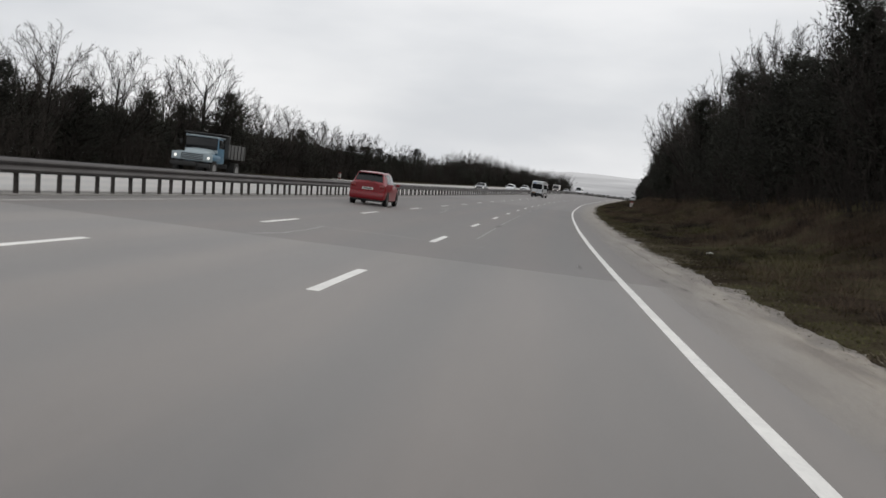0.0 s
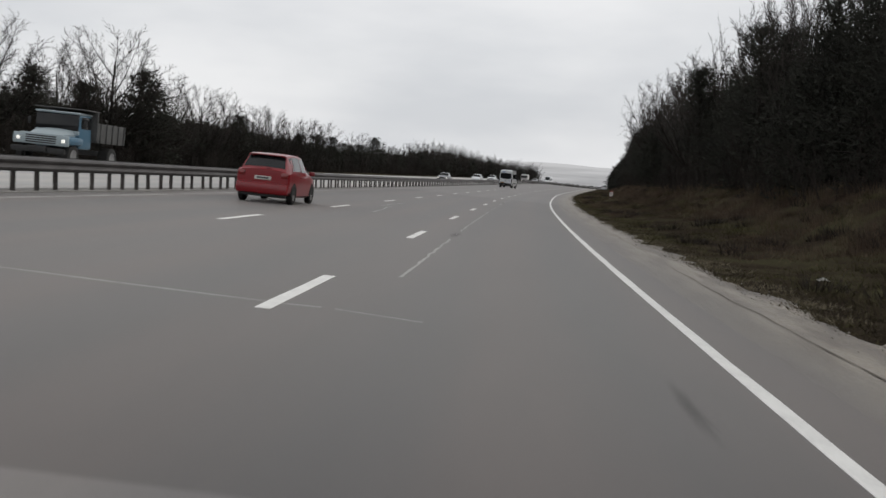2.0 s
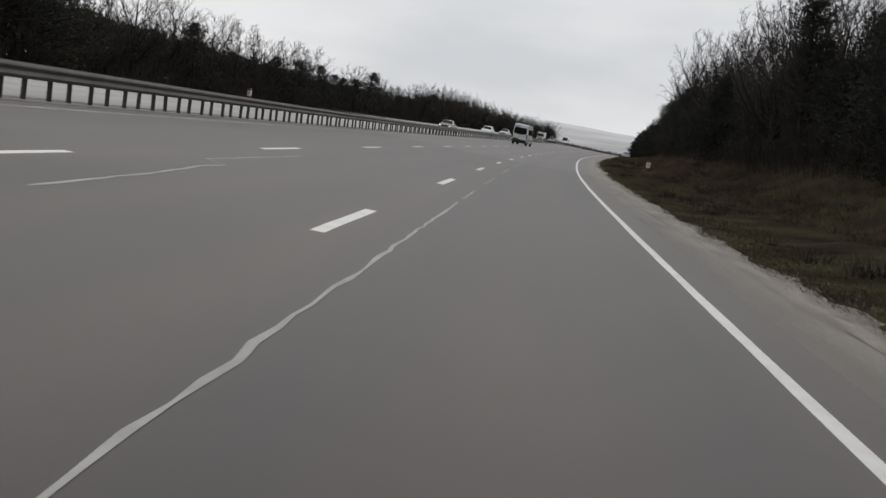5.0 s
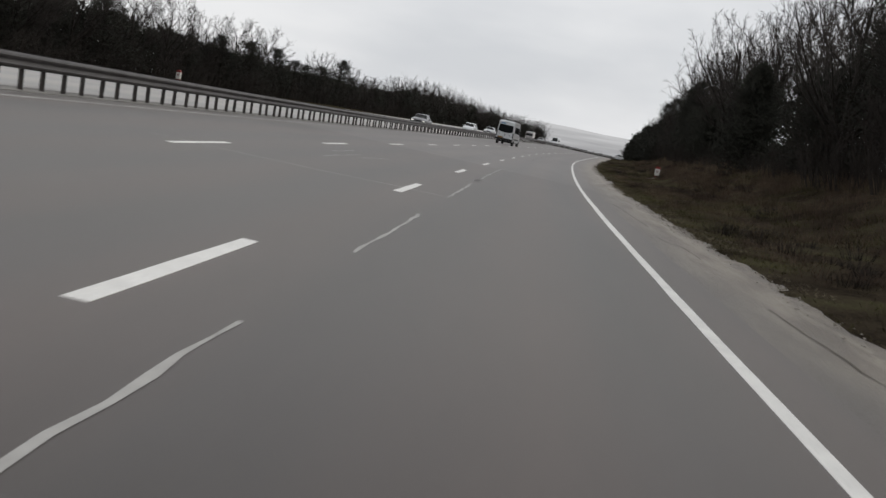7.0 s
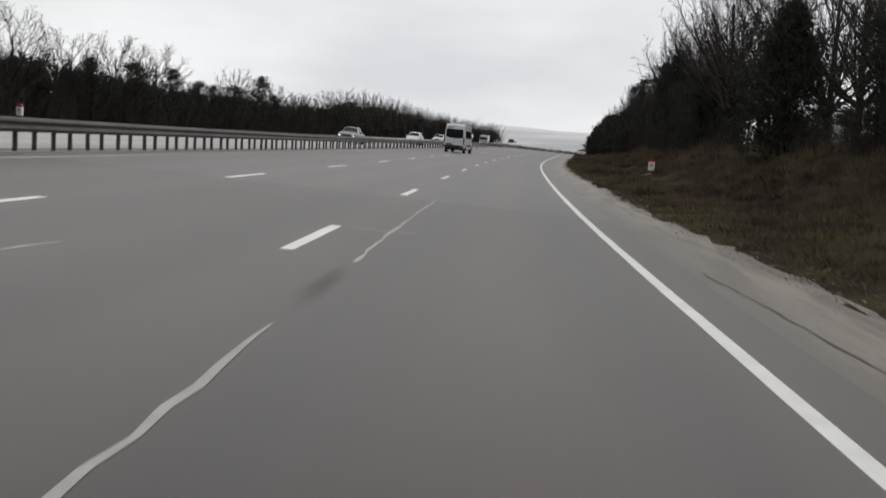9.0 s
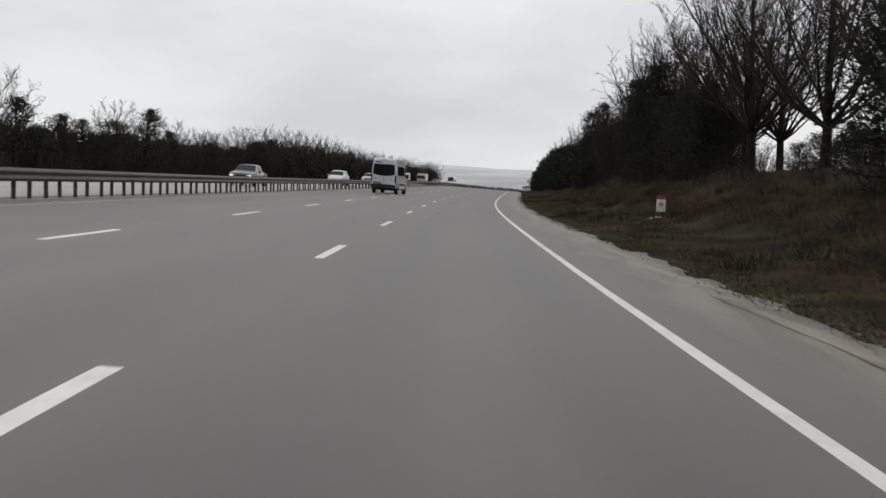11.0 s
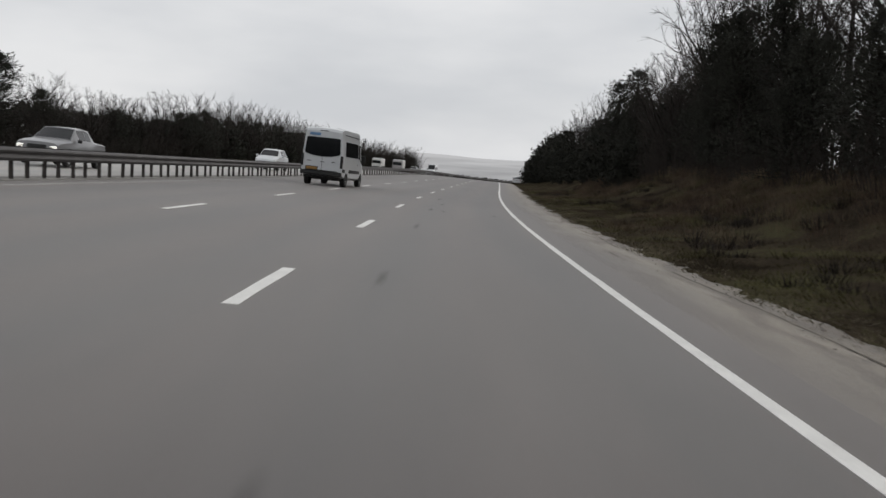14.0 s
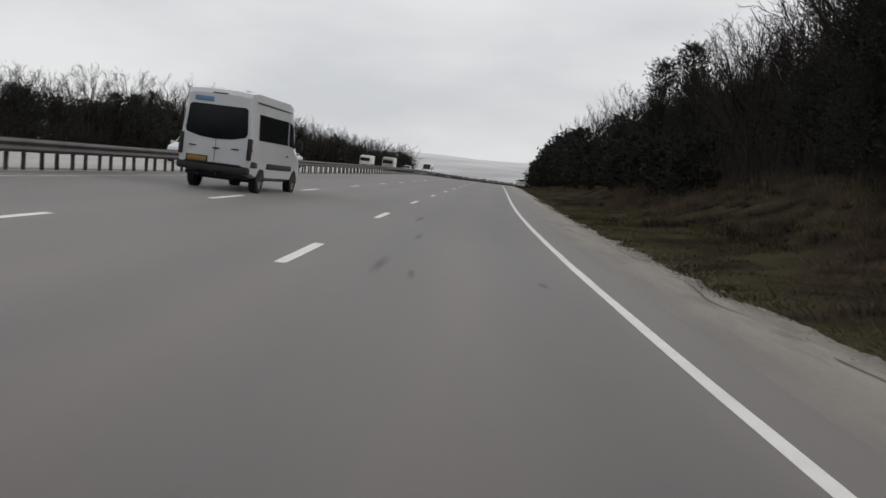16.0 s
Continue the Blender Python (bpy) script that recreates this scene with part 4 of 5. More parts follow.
blades(120000, 10, 200, 2.3, 12, 0.03, 0.10, M_GRASS, 31, "grass", "short dull olive grass on the embankment", 1.3)
blades(26000, 200, 430, 2.4, 12, 0.06, 0.2, M_GRASS, 35, "grass", "short dull olive grass on the embankment")
blades(14000, 10, 260, 3.0, 13, 0.05, 0.14, M_DEAD, 32, "dead_stalks", "brown dead stalks on the embankment", 1.4)
blades(34000, 8, 205, 2.15, 3.6, 0.03, 0.09, M_GREEN, 37, "verge_grass", "fresh green grass beside the shoulder", 1.0, 0.8)
blades(22000, 8, 220, 2.15, 2.95, 0.02, 0.07, M_STRAW, 33, "straw_grass", "pale dry grass along the shoulder edge", 2.4, 1.0)

# clumps of weeds and tussocks
def weeds(count, seed, mat, d0, d1, tall, leafs, name, label, least=0.0, wide=0.007):
    rng = random.Random(seed)
    v, f = [], []
    for i in range(count):
        s, d = rng.uniform(14, 230), rng.uniform(d0, d1)
        if noise.noise((s * 0.12, d * 0.3, seed * 0.37)) < least:
            continue
        big = rng.uniform(0.5, 1.3)
        g = ground_at(s, d)
        for j in range(leafs):
            a, q = rng.uniform(0, math.tau), 0.42 * big * rng.random() ** 0.5
            p = g + Vector((math.cos(a) * q, math.sin(a) * q, -0.08))
            tip = p + Vector((math.cos(a) * 0.6 * q + rng.uniform(-0.14, 0.14), math.sin(a) * 0.6 * q + rng.uniform(-0.14, 0.14), 0.08 + rng.uniform(0.15, 1.0) * tall * big))
            w = Vector((-math.sin(a), math.cos(a), 0)) * wide
            k = len(v)
            v += [p - w, p + w, tip]
            f.append((k, k + 1, k + 2))
    return tagged(put(name, mesh(name, v, f, mat)), label, "weeds", kind="stuff")


weeds(5200, 36, M_DEAD, 3.2, 11, 0.30, 40, "weeds", "low brown clumps of dead weeds on the embankment")
weeds(5000, 41, M_GREEN, 2.9, 11, 0.20, 36, "tussocks", "dull green grass tussocks on the embankment", 0.08, 0.010)
weeds(2400, 43, M_DEAD, 7.0, 11.6, 0.60, 34, "tall_weeds", "tall brown dead weeds below the wood", -0.25)
weeds(2600, 47, M_STRAW, 2.0, 2.65, 0.07, 26, "straw_tufts", "flattened pale dry grass clods along the shoulder edge", 0.02, 0.022)
weeds(620, 51, M_STEM, 3.4, 10.0, 0.34, 70, "dark_weeds", "small dark clumps of dead bramble on the embankment", 0.0, 0.014)

# ---- distance: hills, their haze painted as glow ----
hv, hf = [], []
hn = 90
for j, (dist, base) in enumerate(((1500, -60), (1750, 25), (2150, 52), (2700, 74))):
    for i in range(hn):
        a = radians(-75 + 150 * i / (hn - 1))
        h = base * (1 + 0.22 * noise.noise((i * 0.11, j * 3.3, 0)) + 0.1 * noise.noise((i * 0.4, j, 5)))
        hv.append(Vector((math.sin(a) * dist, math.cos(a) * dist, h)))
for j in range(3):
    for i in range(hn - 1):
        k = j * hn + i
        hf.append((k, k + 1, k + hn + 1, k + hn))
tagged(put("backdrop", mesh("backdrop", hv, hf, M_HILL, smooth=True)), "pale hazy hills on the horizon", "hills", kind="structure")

# ---- kilometre stones ----
M_WHITEWASH = surface("whitewash", (0.5, 0.49, 0.46), (0.72, 0.71, 0.68), scale=5, rough=0.85, bump=0.2, fine=30)
M_REDCAP = surface("red_cap_paint", (0.19, 0.026, 0.022), (0.30, 0.045, 0.038), scale=5, rough=0.6, bump=0.1, fine=30)
M_DULLRED = surface("faded_red_paint", (0.12, 0.04, 0.035), (0.22, 0.08, 0.07), scale=6, rough=0.8, bump=0.1, fine=30)
M_BADGE = surface("dark_badge_paint", (0.10, 0.018, 0.018), (0.22, 0.035, 0.035), scale=8, rough=0.7, bump=0, fine=30)


def rounded(sx, sy, sz, bevel, segments=2, taper=1.0):
    """Verts and faces of a box with rounded edges, standing on z = 0."""
    bm = bmesh.new()
    bmesh.ops.create_cube(bm, size=1.0)
    for v in bm.verts:
        k = taper if v.co.z > 0 else 1.0
        v.co = Vector((v.co.x * sx * k, v.co.y * sy * k, (v.co.z + 0.5) * sz))
    if bevel:
        bmesh.ops.bevel(bm, geom=list(bm.edges), offset=bevel, segments=segments, affect="EDGES", profile=0.5)
    return bm


def part(name, bm, material, parent, label="", m=None, angle=35):
    """Link a bmesh as one part of a thing."""
    me = bpy.data.meshes.new(name)
    bm.normal_update()
    bm.to_mesh(me)
    bm.free()
    me.materials.append(material)
    me.polygons.foreach_set("use_smooth", [True] * len(me.polygons))
    me.set_sharp_from_angle(angle=radians(angle))
    return put(name, me, parent, m, label)


def stone(s, d, h, label):
    p = at(s, d, h)
    k = tagged(empty("kilometre_stone", Matrix.Translation(p) @ pose(0, 0, 0, 0, 1.5, heading(s) - 8)), label, "milestone")
    part("band", rounded(0.40, 0.24, 0.30, 0.02), M_DULLRED, k, "faded red band", pose(0, 0, -0.03))
    part("body", rounded(0.385, 0.225, 0.56, 0.02), M_WHITEWASH, k, "whitewashed body", pose(0, 0, 0.25))
    bm = bmesh.new()
    pts = [(-0.195, 0)] + [(-0.195 * math.cos(a), 0.06 + 0.14 * math.sin(a)) for a in np.linspace(0, math.pi, 11)] + [(0.195, 0)]
    front = [bm.verts.new((x, -0.115, z)) for x, z in pts]
    back = [bm.verts.new((x, 0.115, z)) for x, z in pts]
    bm.faces.new(front)
    bm.faces.new(back[::-1])
    for i in range(len(pts)):
        j = (i + 1) % len(pts)
        bm.faces.new((front[j], front[i], back[i], back[j]))
    bmesh.ops.recalc_face_normals(bm, faces=bm.faces)
    part("cap", bm, M_REDCAP, k, "rounded red cap", pose(0, 0, 0.80))
    bm = bmesh.new()
    ring = [(-0.09, 0.08), (-0.03, 0.055), (0.03, 0.055), (0.09, 0.08), (0.085, -0.02), (0.05, -0.07), (0, -0.09), (-0.05, -0.07), (-0.085, -0.02)]
    o = [bm.verts.new((x, -0.118, z)) for x, z in ring]
    n = [bm.verts.new((x * 0.45, -0.118, z * 0.4)) for x, z in ring]
    for i in range(9):
        j = (i + 1) % 9
        bm.faces.new((o[i], o[j], n[j], n[i]))
    bmesh.ops.solidify(bm, geom=bm.faces[:], thickness=0.008)
    part("badge", bm, M_BADGE, k, "dark red badge", pose(0, 0, 0.60))
    bm = bmesh.new()
    r = random.Random(3)
    lean = (ground_at(s, d + 0.5) - ground_at(s, d - 0.5)).z
    for i in range(110):                        # a low spread of whitewashed rubble
        a, u = r.uniform(0, math.tau), r.random() ** 0.6
        x, y = math.cos(a) * 1.1 * u, math.sin(a) * 0.65 * u
        size = r.uniform(0.03, 0.075)
        m = Matrix.Translation((x, y, x * lean * 0.85 + 0.07 * (1 - u))) @ Matrix.Rotation(r.uniform(0, 6.28), 4, "Z") @ Matrix.Diagonal((size, size * r.uniform(0.6, 1), size * r.uniform(0.4, 0.7), 1))
        bmesh.ops.create_icosphere(bm, subdivisions=1, radius=1.0, matrix=m)
    part("base", bm, M_WHITEWASH, k, "low whitewashed rubble base")["kind"] = "stuff"
    return k


stone(143.1, 6.75, ground_h(143.1, 6.75) + 0.02, "white kilometre stone with a red rounded cap on the embankment")
stone(140.5, -33.0, ground_h(140.5, -33.0) + 0.05, "white kilometre stone with a red rounded cap beyond the opposite lanes")


# ---- vehicles ----
def paint(name, col, rough=0.3, coat=0.6):
    m = surface(name, tuple(c * 0.88 for c in col), col, scale=1.5, rough=rough, bump=0, fine=20, spec=0.5)
    m.node_tree.nodes["Principled BSDF"].inputs["Coat Weight"].default_value = coat
    return m


def glow(name, col, strength):
    m = bpy.data.materials.new(name)
    m.use_nodes = True
    b = m.node_tree.nodes["Principled BSDF"]
    b.inputs["Base Color"].default_value = (*col, 1)
    b.inputs["Emission Color"].default_value = (*col, 1)
    b.inputs["Emission Strength"].default_value = strength
    return m


M_RED = paint("red_car_paint", (0.22, 0.005, 0.011), 0.32, 0.3)
M_WHITE = paint("white_car_paint", (0.60, 0.615, 0.63))
M_SILVER = paint("silver_car_paint", (0.17, 0.17, 0.175))
M_BLUE = paint("blue_truck_paint", (0.055, 0.135, 0.205), 0.5, 0.2)
M_PALE = paint("pale_truck_paint", (0.30, 0.36, 0.385), 0.5, 0.2)
M_DUMP = surface("grey_dump_body_paint", (0.05, 0.05, 0.05), (0.11, 0.11, 0.108), scale=2, rough=0.8, bump=0.1, fine=20)
M_BLACK = surface("black_plastic", (0.014, 0.014, 0.014), (0.03, 0.03, 0.03), scale=4, rough=0.7, bump=0.1, fine=40)
M_TYRE = surface("tyre_rubber", (0.012, 0.012, 0.012), (0.028, 0.027, 0.026), scale=6, rough=0.85, bump=0.1, fine=50)
M_RIM = surface("wheel_metal", (0.22, 0.22, 0.22), (0.4, 0.4, 0.4), scale=5, rough=0.4, bump=0.05, fine=30, metal=0.7)
M_GLASS = surface("tinted_glass", (0.008, 0.009, 0.010), (0.014, 0.015, 0.016), scale=1, rough=0.06, bump=0, fine=5, spec=0.35)
M_TAIL = paint("red_lamp_lens", (0.2, 0.01, 0.01), 0.15, 0.8)
M_CLEAR = paint("clear_lamp_lens", (0.6, 0.6, 0.58), 0.12, 0.8)
M_LIT = glow("lit_headlamp", (1.0, 0.97, 0.9), 0.6)
M_PLATE = surface("number_plate", (0.5, 0.5, 0.47), (0.62, 0.62, 0.59), scale=5, rough=0.5, bump=0, fine=30)
M_PLATE_Y = surface("yellow_number_plate", (0.26, 0.14, 0.04), (0.34, 0.19, 0.05), scale=5, rough=0.5, bump=0, fine=30)
M_BLUESIGN = surface("blue_lettering_bar", (0.09, 0.19, 0.33), (0.15, 0.26, 0.42), scale=6, rough=0.5, bump=0, fine=30)
M_BOX = surface("box_body_panel", (0.5, 0.5, 0.49), (0.66, 0.66, 0.64), scale=1, rough=0.6, bump=0.05, fine=20)
M_CAB = paint("grey_cab_paint", (0.30, 0.285, 0.285), 0.5, 0.2)


class Shell:
    """A vehicle body lofted through stations (y, sill z, belt z, top z, half widths at sill, belt and top)."""

    def __init__(self, stations, crown=0.03):
        self.rings = []
        for y, z0, zb, zt, w0, wb, wt in stations:
            zm = z0 + (zb - z0) * 0.55
            half = [(w0 * 0.86, z0), (w0, z0 + 0.07), (max(w0, wb) * 1.015, zm), (wb, zb), (wt, zt), (wt * 0.6, zt + crown * 0.8), (0, zt + crown)]
            self.rings.append([Vector((x, y, z)) for x, z in half] + [Vector((-x, y, z)) for x, z in reversed(half[:-1])])

    def point(self, i, j):
        i0, j0 = min(int(i), len(self.rings) - 2), min(int(j), 11)
        u, v = i - i0, j - j0
        a, b = self.rings[i0], self.rings[i0 + 1]
        return a[j0].lerp(a[j0 + 1], v).lerp(b[j0].lerp(b[j0 + 1], v), u)

    def body(self):
        bm = bmesh.new()
        vs = [[bm.verts.new(p) for p in r] for r in self.rings]
        n = 13
        for a, b in zip(vs, vs[1:]):
            for j in range(n):
                k = (j + 1) % n
                bm.faces.new((a[j], b[j], b[k], a[k]))
        bm.faces.new(vs[0])
        bm.faces.new(vs[-1][::-1])
        bmesh.ops.recalc_face_normals(bm, faces=bm.faces)
        return bm

    def panel(self, i0, i1, j0, j1, off=0.006, n=6, thick=0.006):
        """A patch of the skin, lifted off it."""
        bm = bmesh.new()
        g = []
        for a in range(n + 1):
            row = []
            for b in range(n + 1):
                i, j = i0 + (i1 - i0) * a / n, j0 + (j1 - j0) * b / n
                e = 0.02
                p = self.point(i, j)
                t = self.point(i + e, j) - self.point(i - e if i > e else i, j)
                w = self.point(i, j + e) - self.point(i, j - e if j > e else j)
                nrm = w.cross(t)
                nrm = nrm.normalized() if nrm.length > 1e-9 else Vector((0, 0, 1))
                if nrm.dot(p - Vector((0, p.y, 0.75))) < 0:
                    nrm = -nrm
                row.append(bm.verts.new(p + nrm * off))
            g.append(row)
        for a in range(n):
            for b in range(n):
                bm.faces.new((g[a][b], g[a + 1][b], g[a + 1][b + 1], g[a][b + 1]))
        bmesh.ops.recalc_face_normals(bm, faces=bm.faces)
        return bm


def wheel(parent, x, y, r, w):
    """A tyre with its rim; x is the outer face."""
    side = 1 if x > 0 else -1
    bm = bmesh.new()
    prof = [(0.0, r * 0.62), (0.0, r * 0.9), (-0.03, r), (-w + 0.03, r), (-w, r * 0.9), (-w, r * 0.62)]
    n = 22
    vs = [[bm.verts.new((side * px, math.cos(k / n * math.tau) * pr, math.sin(k / n * math.tau) * pr)) for px, pr in prof] for k in range(n)]
    for k in range(n):
        a, b = vs[k], vs[(k + 1) % n]
        for j in range(len(prof)):
            q = (j + 1) % len(prof)
            bm.faces.new((a[j], b[j], b[q], a[q]))
    bmesh.ops.recalc_face_normals(bm, faces=bm.faces)
    t = part("wheel", bm, M_TYRE, parent, "", pose(x, y, r))
    bm = bmesh.new()
    c = bm.verts.new((-side * 0.02, 0, 0))
    ring = [bm.verts.new((-side * (0.015 + (0.03 if k % 4 < 2 else 0.0)), math.cos(k / 20 * math.tau) * r * 0.45, math.sin(k / 20 * math.tau) * r * 0.45)) for k in range(20)]
    out = [bm.verts.new((-side * 0.012, math.cos(k / 20 * math.tau) * r * 0.64, math.sin(k / 20 * math.tau) * r * 0.64)) for k in range(20)]
    for k in range(20):
        q = (k + 1) % 20
        bm.faces.new((c, ring[k], ring[q]))
        bm.faces.new((ring[k], out[k], out[q], ring[q]))
    bmesh.ops.recalc_face_normals(bm, faces=bm.faces)
    part("rim", bm, M_RIM, t)
    return t


def arch(parent, x, y, r, mat=None):
    """A dark wheel housing, set just proud of the skin."""
    side = 1 if x > 0 else -1
    bm = bmesh.new()
    n = 18
    a = [bm.verts.new((side * 0.0, math.cos(k / n * math.pi) * r, math.sin(k / n * math.pi) * r)) for k in range(n + 1)]
    b = [bm.verts.new((side * -0.05, v.co.y, v.co.z)) for v in a]
    bm.faces.new(a)
    for k in range(n):
        bm.faces.new((a[k], a[k + 1], b[k + 1], b[k]))
    bmesh.ops.recalc_face_normals(bm, faces=bm.faces)
    return part("wheel_arch", bm, mat or M_BLACK, parent, "", pose(x, y, r * 0.85))


def block(parent, name, mat, c, size, bevel=0.015, label="", turn=(0, 0, 0), taper=1.0):
    """A rounded block; c is the middle of its lower face."""
    return part(name, rounded(*size, min(bevel, min(size) * 0.45), taper=taper), mat, parent, label, pose(*c, *turn))


def set_down(name, s, d, back, label, category):
    """An empty on the road at s, d; back turns it towards the oncoming side."""
    p = at(s, d, 0.0)
    lean = math.degrees(math.atan(BANK))
    m = Matrix.Translation(p) @ pose(0, 0, 0, 0, 0, heading(s)) @ pose(0, 0, 0, 0, lean, 0) @ pose(0, 0, 0, 0, 0, 180 if back else 0)
    return tagged(empty(name, m), label, category)


def hatchback(car, mat, lit=False):
    sh = Shell([(0.0, .40, .90, .98, .72, .76, .66), (.07, .30, .93, 1.01, .79, .80, .69), (.40, .25, .95, 1.43, .81, .81, .57), (.8, .2, .95, 1.49, .82, .82, .60),
                (1.6, .2, .94, 1.50, .82, .82, .61), (2.25, .2, .93, 1.44, .82, .82, .60), (2.95, .2, .92, .97, .82, .80, .68), (3.6, .22, .80, .86, .80, .76, .62),
                (3.9, .3, .64, .72, .73, .70, .56), (3.98, .38, .55, .6, .64, .6, .5)])
    part("body", sh.body(), mat, car, "", None, 28)
    part("rear_window", sh.panel(1.12, 1.92, 4.15, 7.85), M_GLASS, car, "dark rear window")
    part("windscreen", sh.panel(5.08, 5.95, 4.12, 7.88), M_GLASS, car, "dark windscreen")
    for a, b in ((2.2, 2.95), (3.0, 3.95), (4.05, 5.0)):
        part("side_window", sh.panel(a, b, 3.14, 3.9), M_GLASS, car)
        part("side_window", sh.panel(a, b, 8.1, 8.86), M_GLASS, car)
    block(car, "bumper", mat, (0, 0.0, 0.27), (1.6, 0.18, 0.34), 0.07)
    block(car, "lower_bumper", M_BLACK, (0, 0.06, 0.19), (1.46, 0.18, 0.10), 0.04)
    block(car, "front_bumper", mat, (0, 3.9, 0.28), (1.4, 0.2, 0.24), 0.07)
    block(car, "number_plate", M_PLATE, (0, -0.012, 0.70), (0.50, 0.02, 0.11), 0.004, "pale number plate")
    block(car, "plate_bar", M_BLACK, (0, -0.024, 0.735), (0.36, 0.004, 0.045), 0.001)
    block(car, "rear_spoiler", mat, (0, 0.36, 1.435), (1.1, 0.2, 0.03), 0.012)
    block(car, "rear_wiper", M_BLACK, (0.05, 0.075, 1.03), (0.35, 0.015, 0.015), 0.004, turn=(0, -8, 0))
    for x in (-1, 1):
        block(car, "tail_lamp", M_TAIL, (x * 0.66, 0.0, 0.78), (0.22, 0.06, 0.18), 0.03)
        block(car, "tail_lamp_lens", M_TAIL, (x * 0.64, -0.022, 0.83), (0.14, 0.03, 0.06), 0.012)
        block(car, "headlamp", M_LIT if lit else M_CLEAR, (x * 0.56, 3.83, 0.62), (0.26, 0.12, 0.12), 0.03)
        block(car, "wing_mirror", mat, (x * 0.93, 2.55, 0.93), (0.18, 0.1, 0.13), 0.03)
        block(car, "door_handle", mat, (x * 0.835, 1.55, 0.82), (0.03, 0.18, 0.03), 0.01)
        for y in (0.66, 3.2):
            arch(car, x * 0.832, y, 0.36)
            wheel(car, x * 0.84, y, 0.30, 0.19)
    return car


def sedan(car, mat, lit):
    sh = Shell([(0, .4, .80, .86, .7, .7, .6), (.1, .3, .88, .92, .8, .78, .68), (.95, .2, .92, .97, .83, .8, .66), (1.45, .2, .93, 1.38, .83, .8, .56), (2.0, .2, .93, 1.42, .83, .8, .57),
                (2.6, .2, .92, 1.39, .83, .8, .56), (3.25, .2, .9, .95, .83, .8, .7), (4.1, .22, .82, .88, .81, .78, .64), (4.4, .3, .74, .8, .76, .74, .6), (4.45, .36, .6, .66, .7, .68, .55)])
    part("body", sh.body(), mat, car, "", None, 28)
    part("rear_window", sh.panel(2.1, 2.92, 4.15, 7.85), M_GLASS, car)
    part("windscreen", sh.panel(5.08, 5.92, 4.12, 7.88), M_GLASS, car, "dark windscreen")
    for a, b in ((3.1, 3.95), (4.05, 5.0)):
        part("side_window", sh.panel(a, b, 3.14, 3.88), M_GLASS, car)
        part("side_window", sh.panel(a, b, 8.12, 8.86), M_GLASS, car)
    block(car, "front_bumper", M_BLACK, (0, 4.42, 0.36), (1.56, 0.16, 0.16), 0.05)
    block(car, "rear_bumper", M_BLACK, (0, 0.02, 0.38), (1.5, 0.16, 0.16), 0.05)
    block(car, "grille", M_BLACK, (0, 4.43, 0.56), (0.7, 0.05, 0.17), 0.02)
    block(car, "number_plate", M_PLATE, (0, 4.51, 0.40), (0.5, 0.02, 0.1), 0.003)
    for x in (-1, 1):
        block(car, "headlamp", M_LIT if lit else M_CLEAR, (x * 0.58, 4.40, 0.56), (0.26, 0.1, 0.15), 0.03)
        block(car, "tail_lamp", M_TAIL, (x * 0.6, 0.03, 0.64), (0.24, 0.08, 0.14), 0.03)
        block(car, "wing_mirror", M_BLACK, (x * 0.92, 2.95, 0.9), (0.16, 0.09, 0.12), 0.03)
        for y in (0.85, 3.6):
            arch(car, x * 0.842, y, 0.36)
            wheel(car, x * 0.845, y, 0.30, 0.19)
    return car


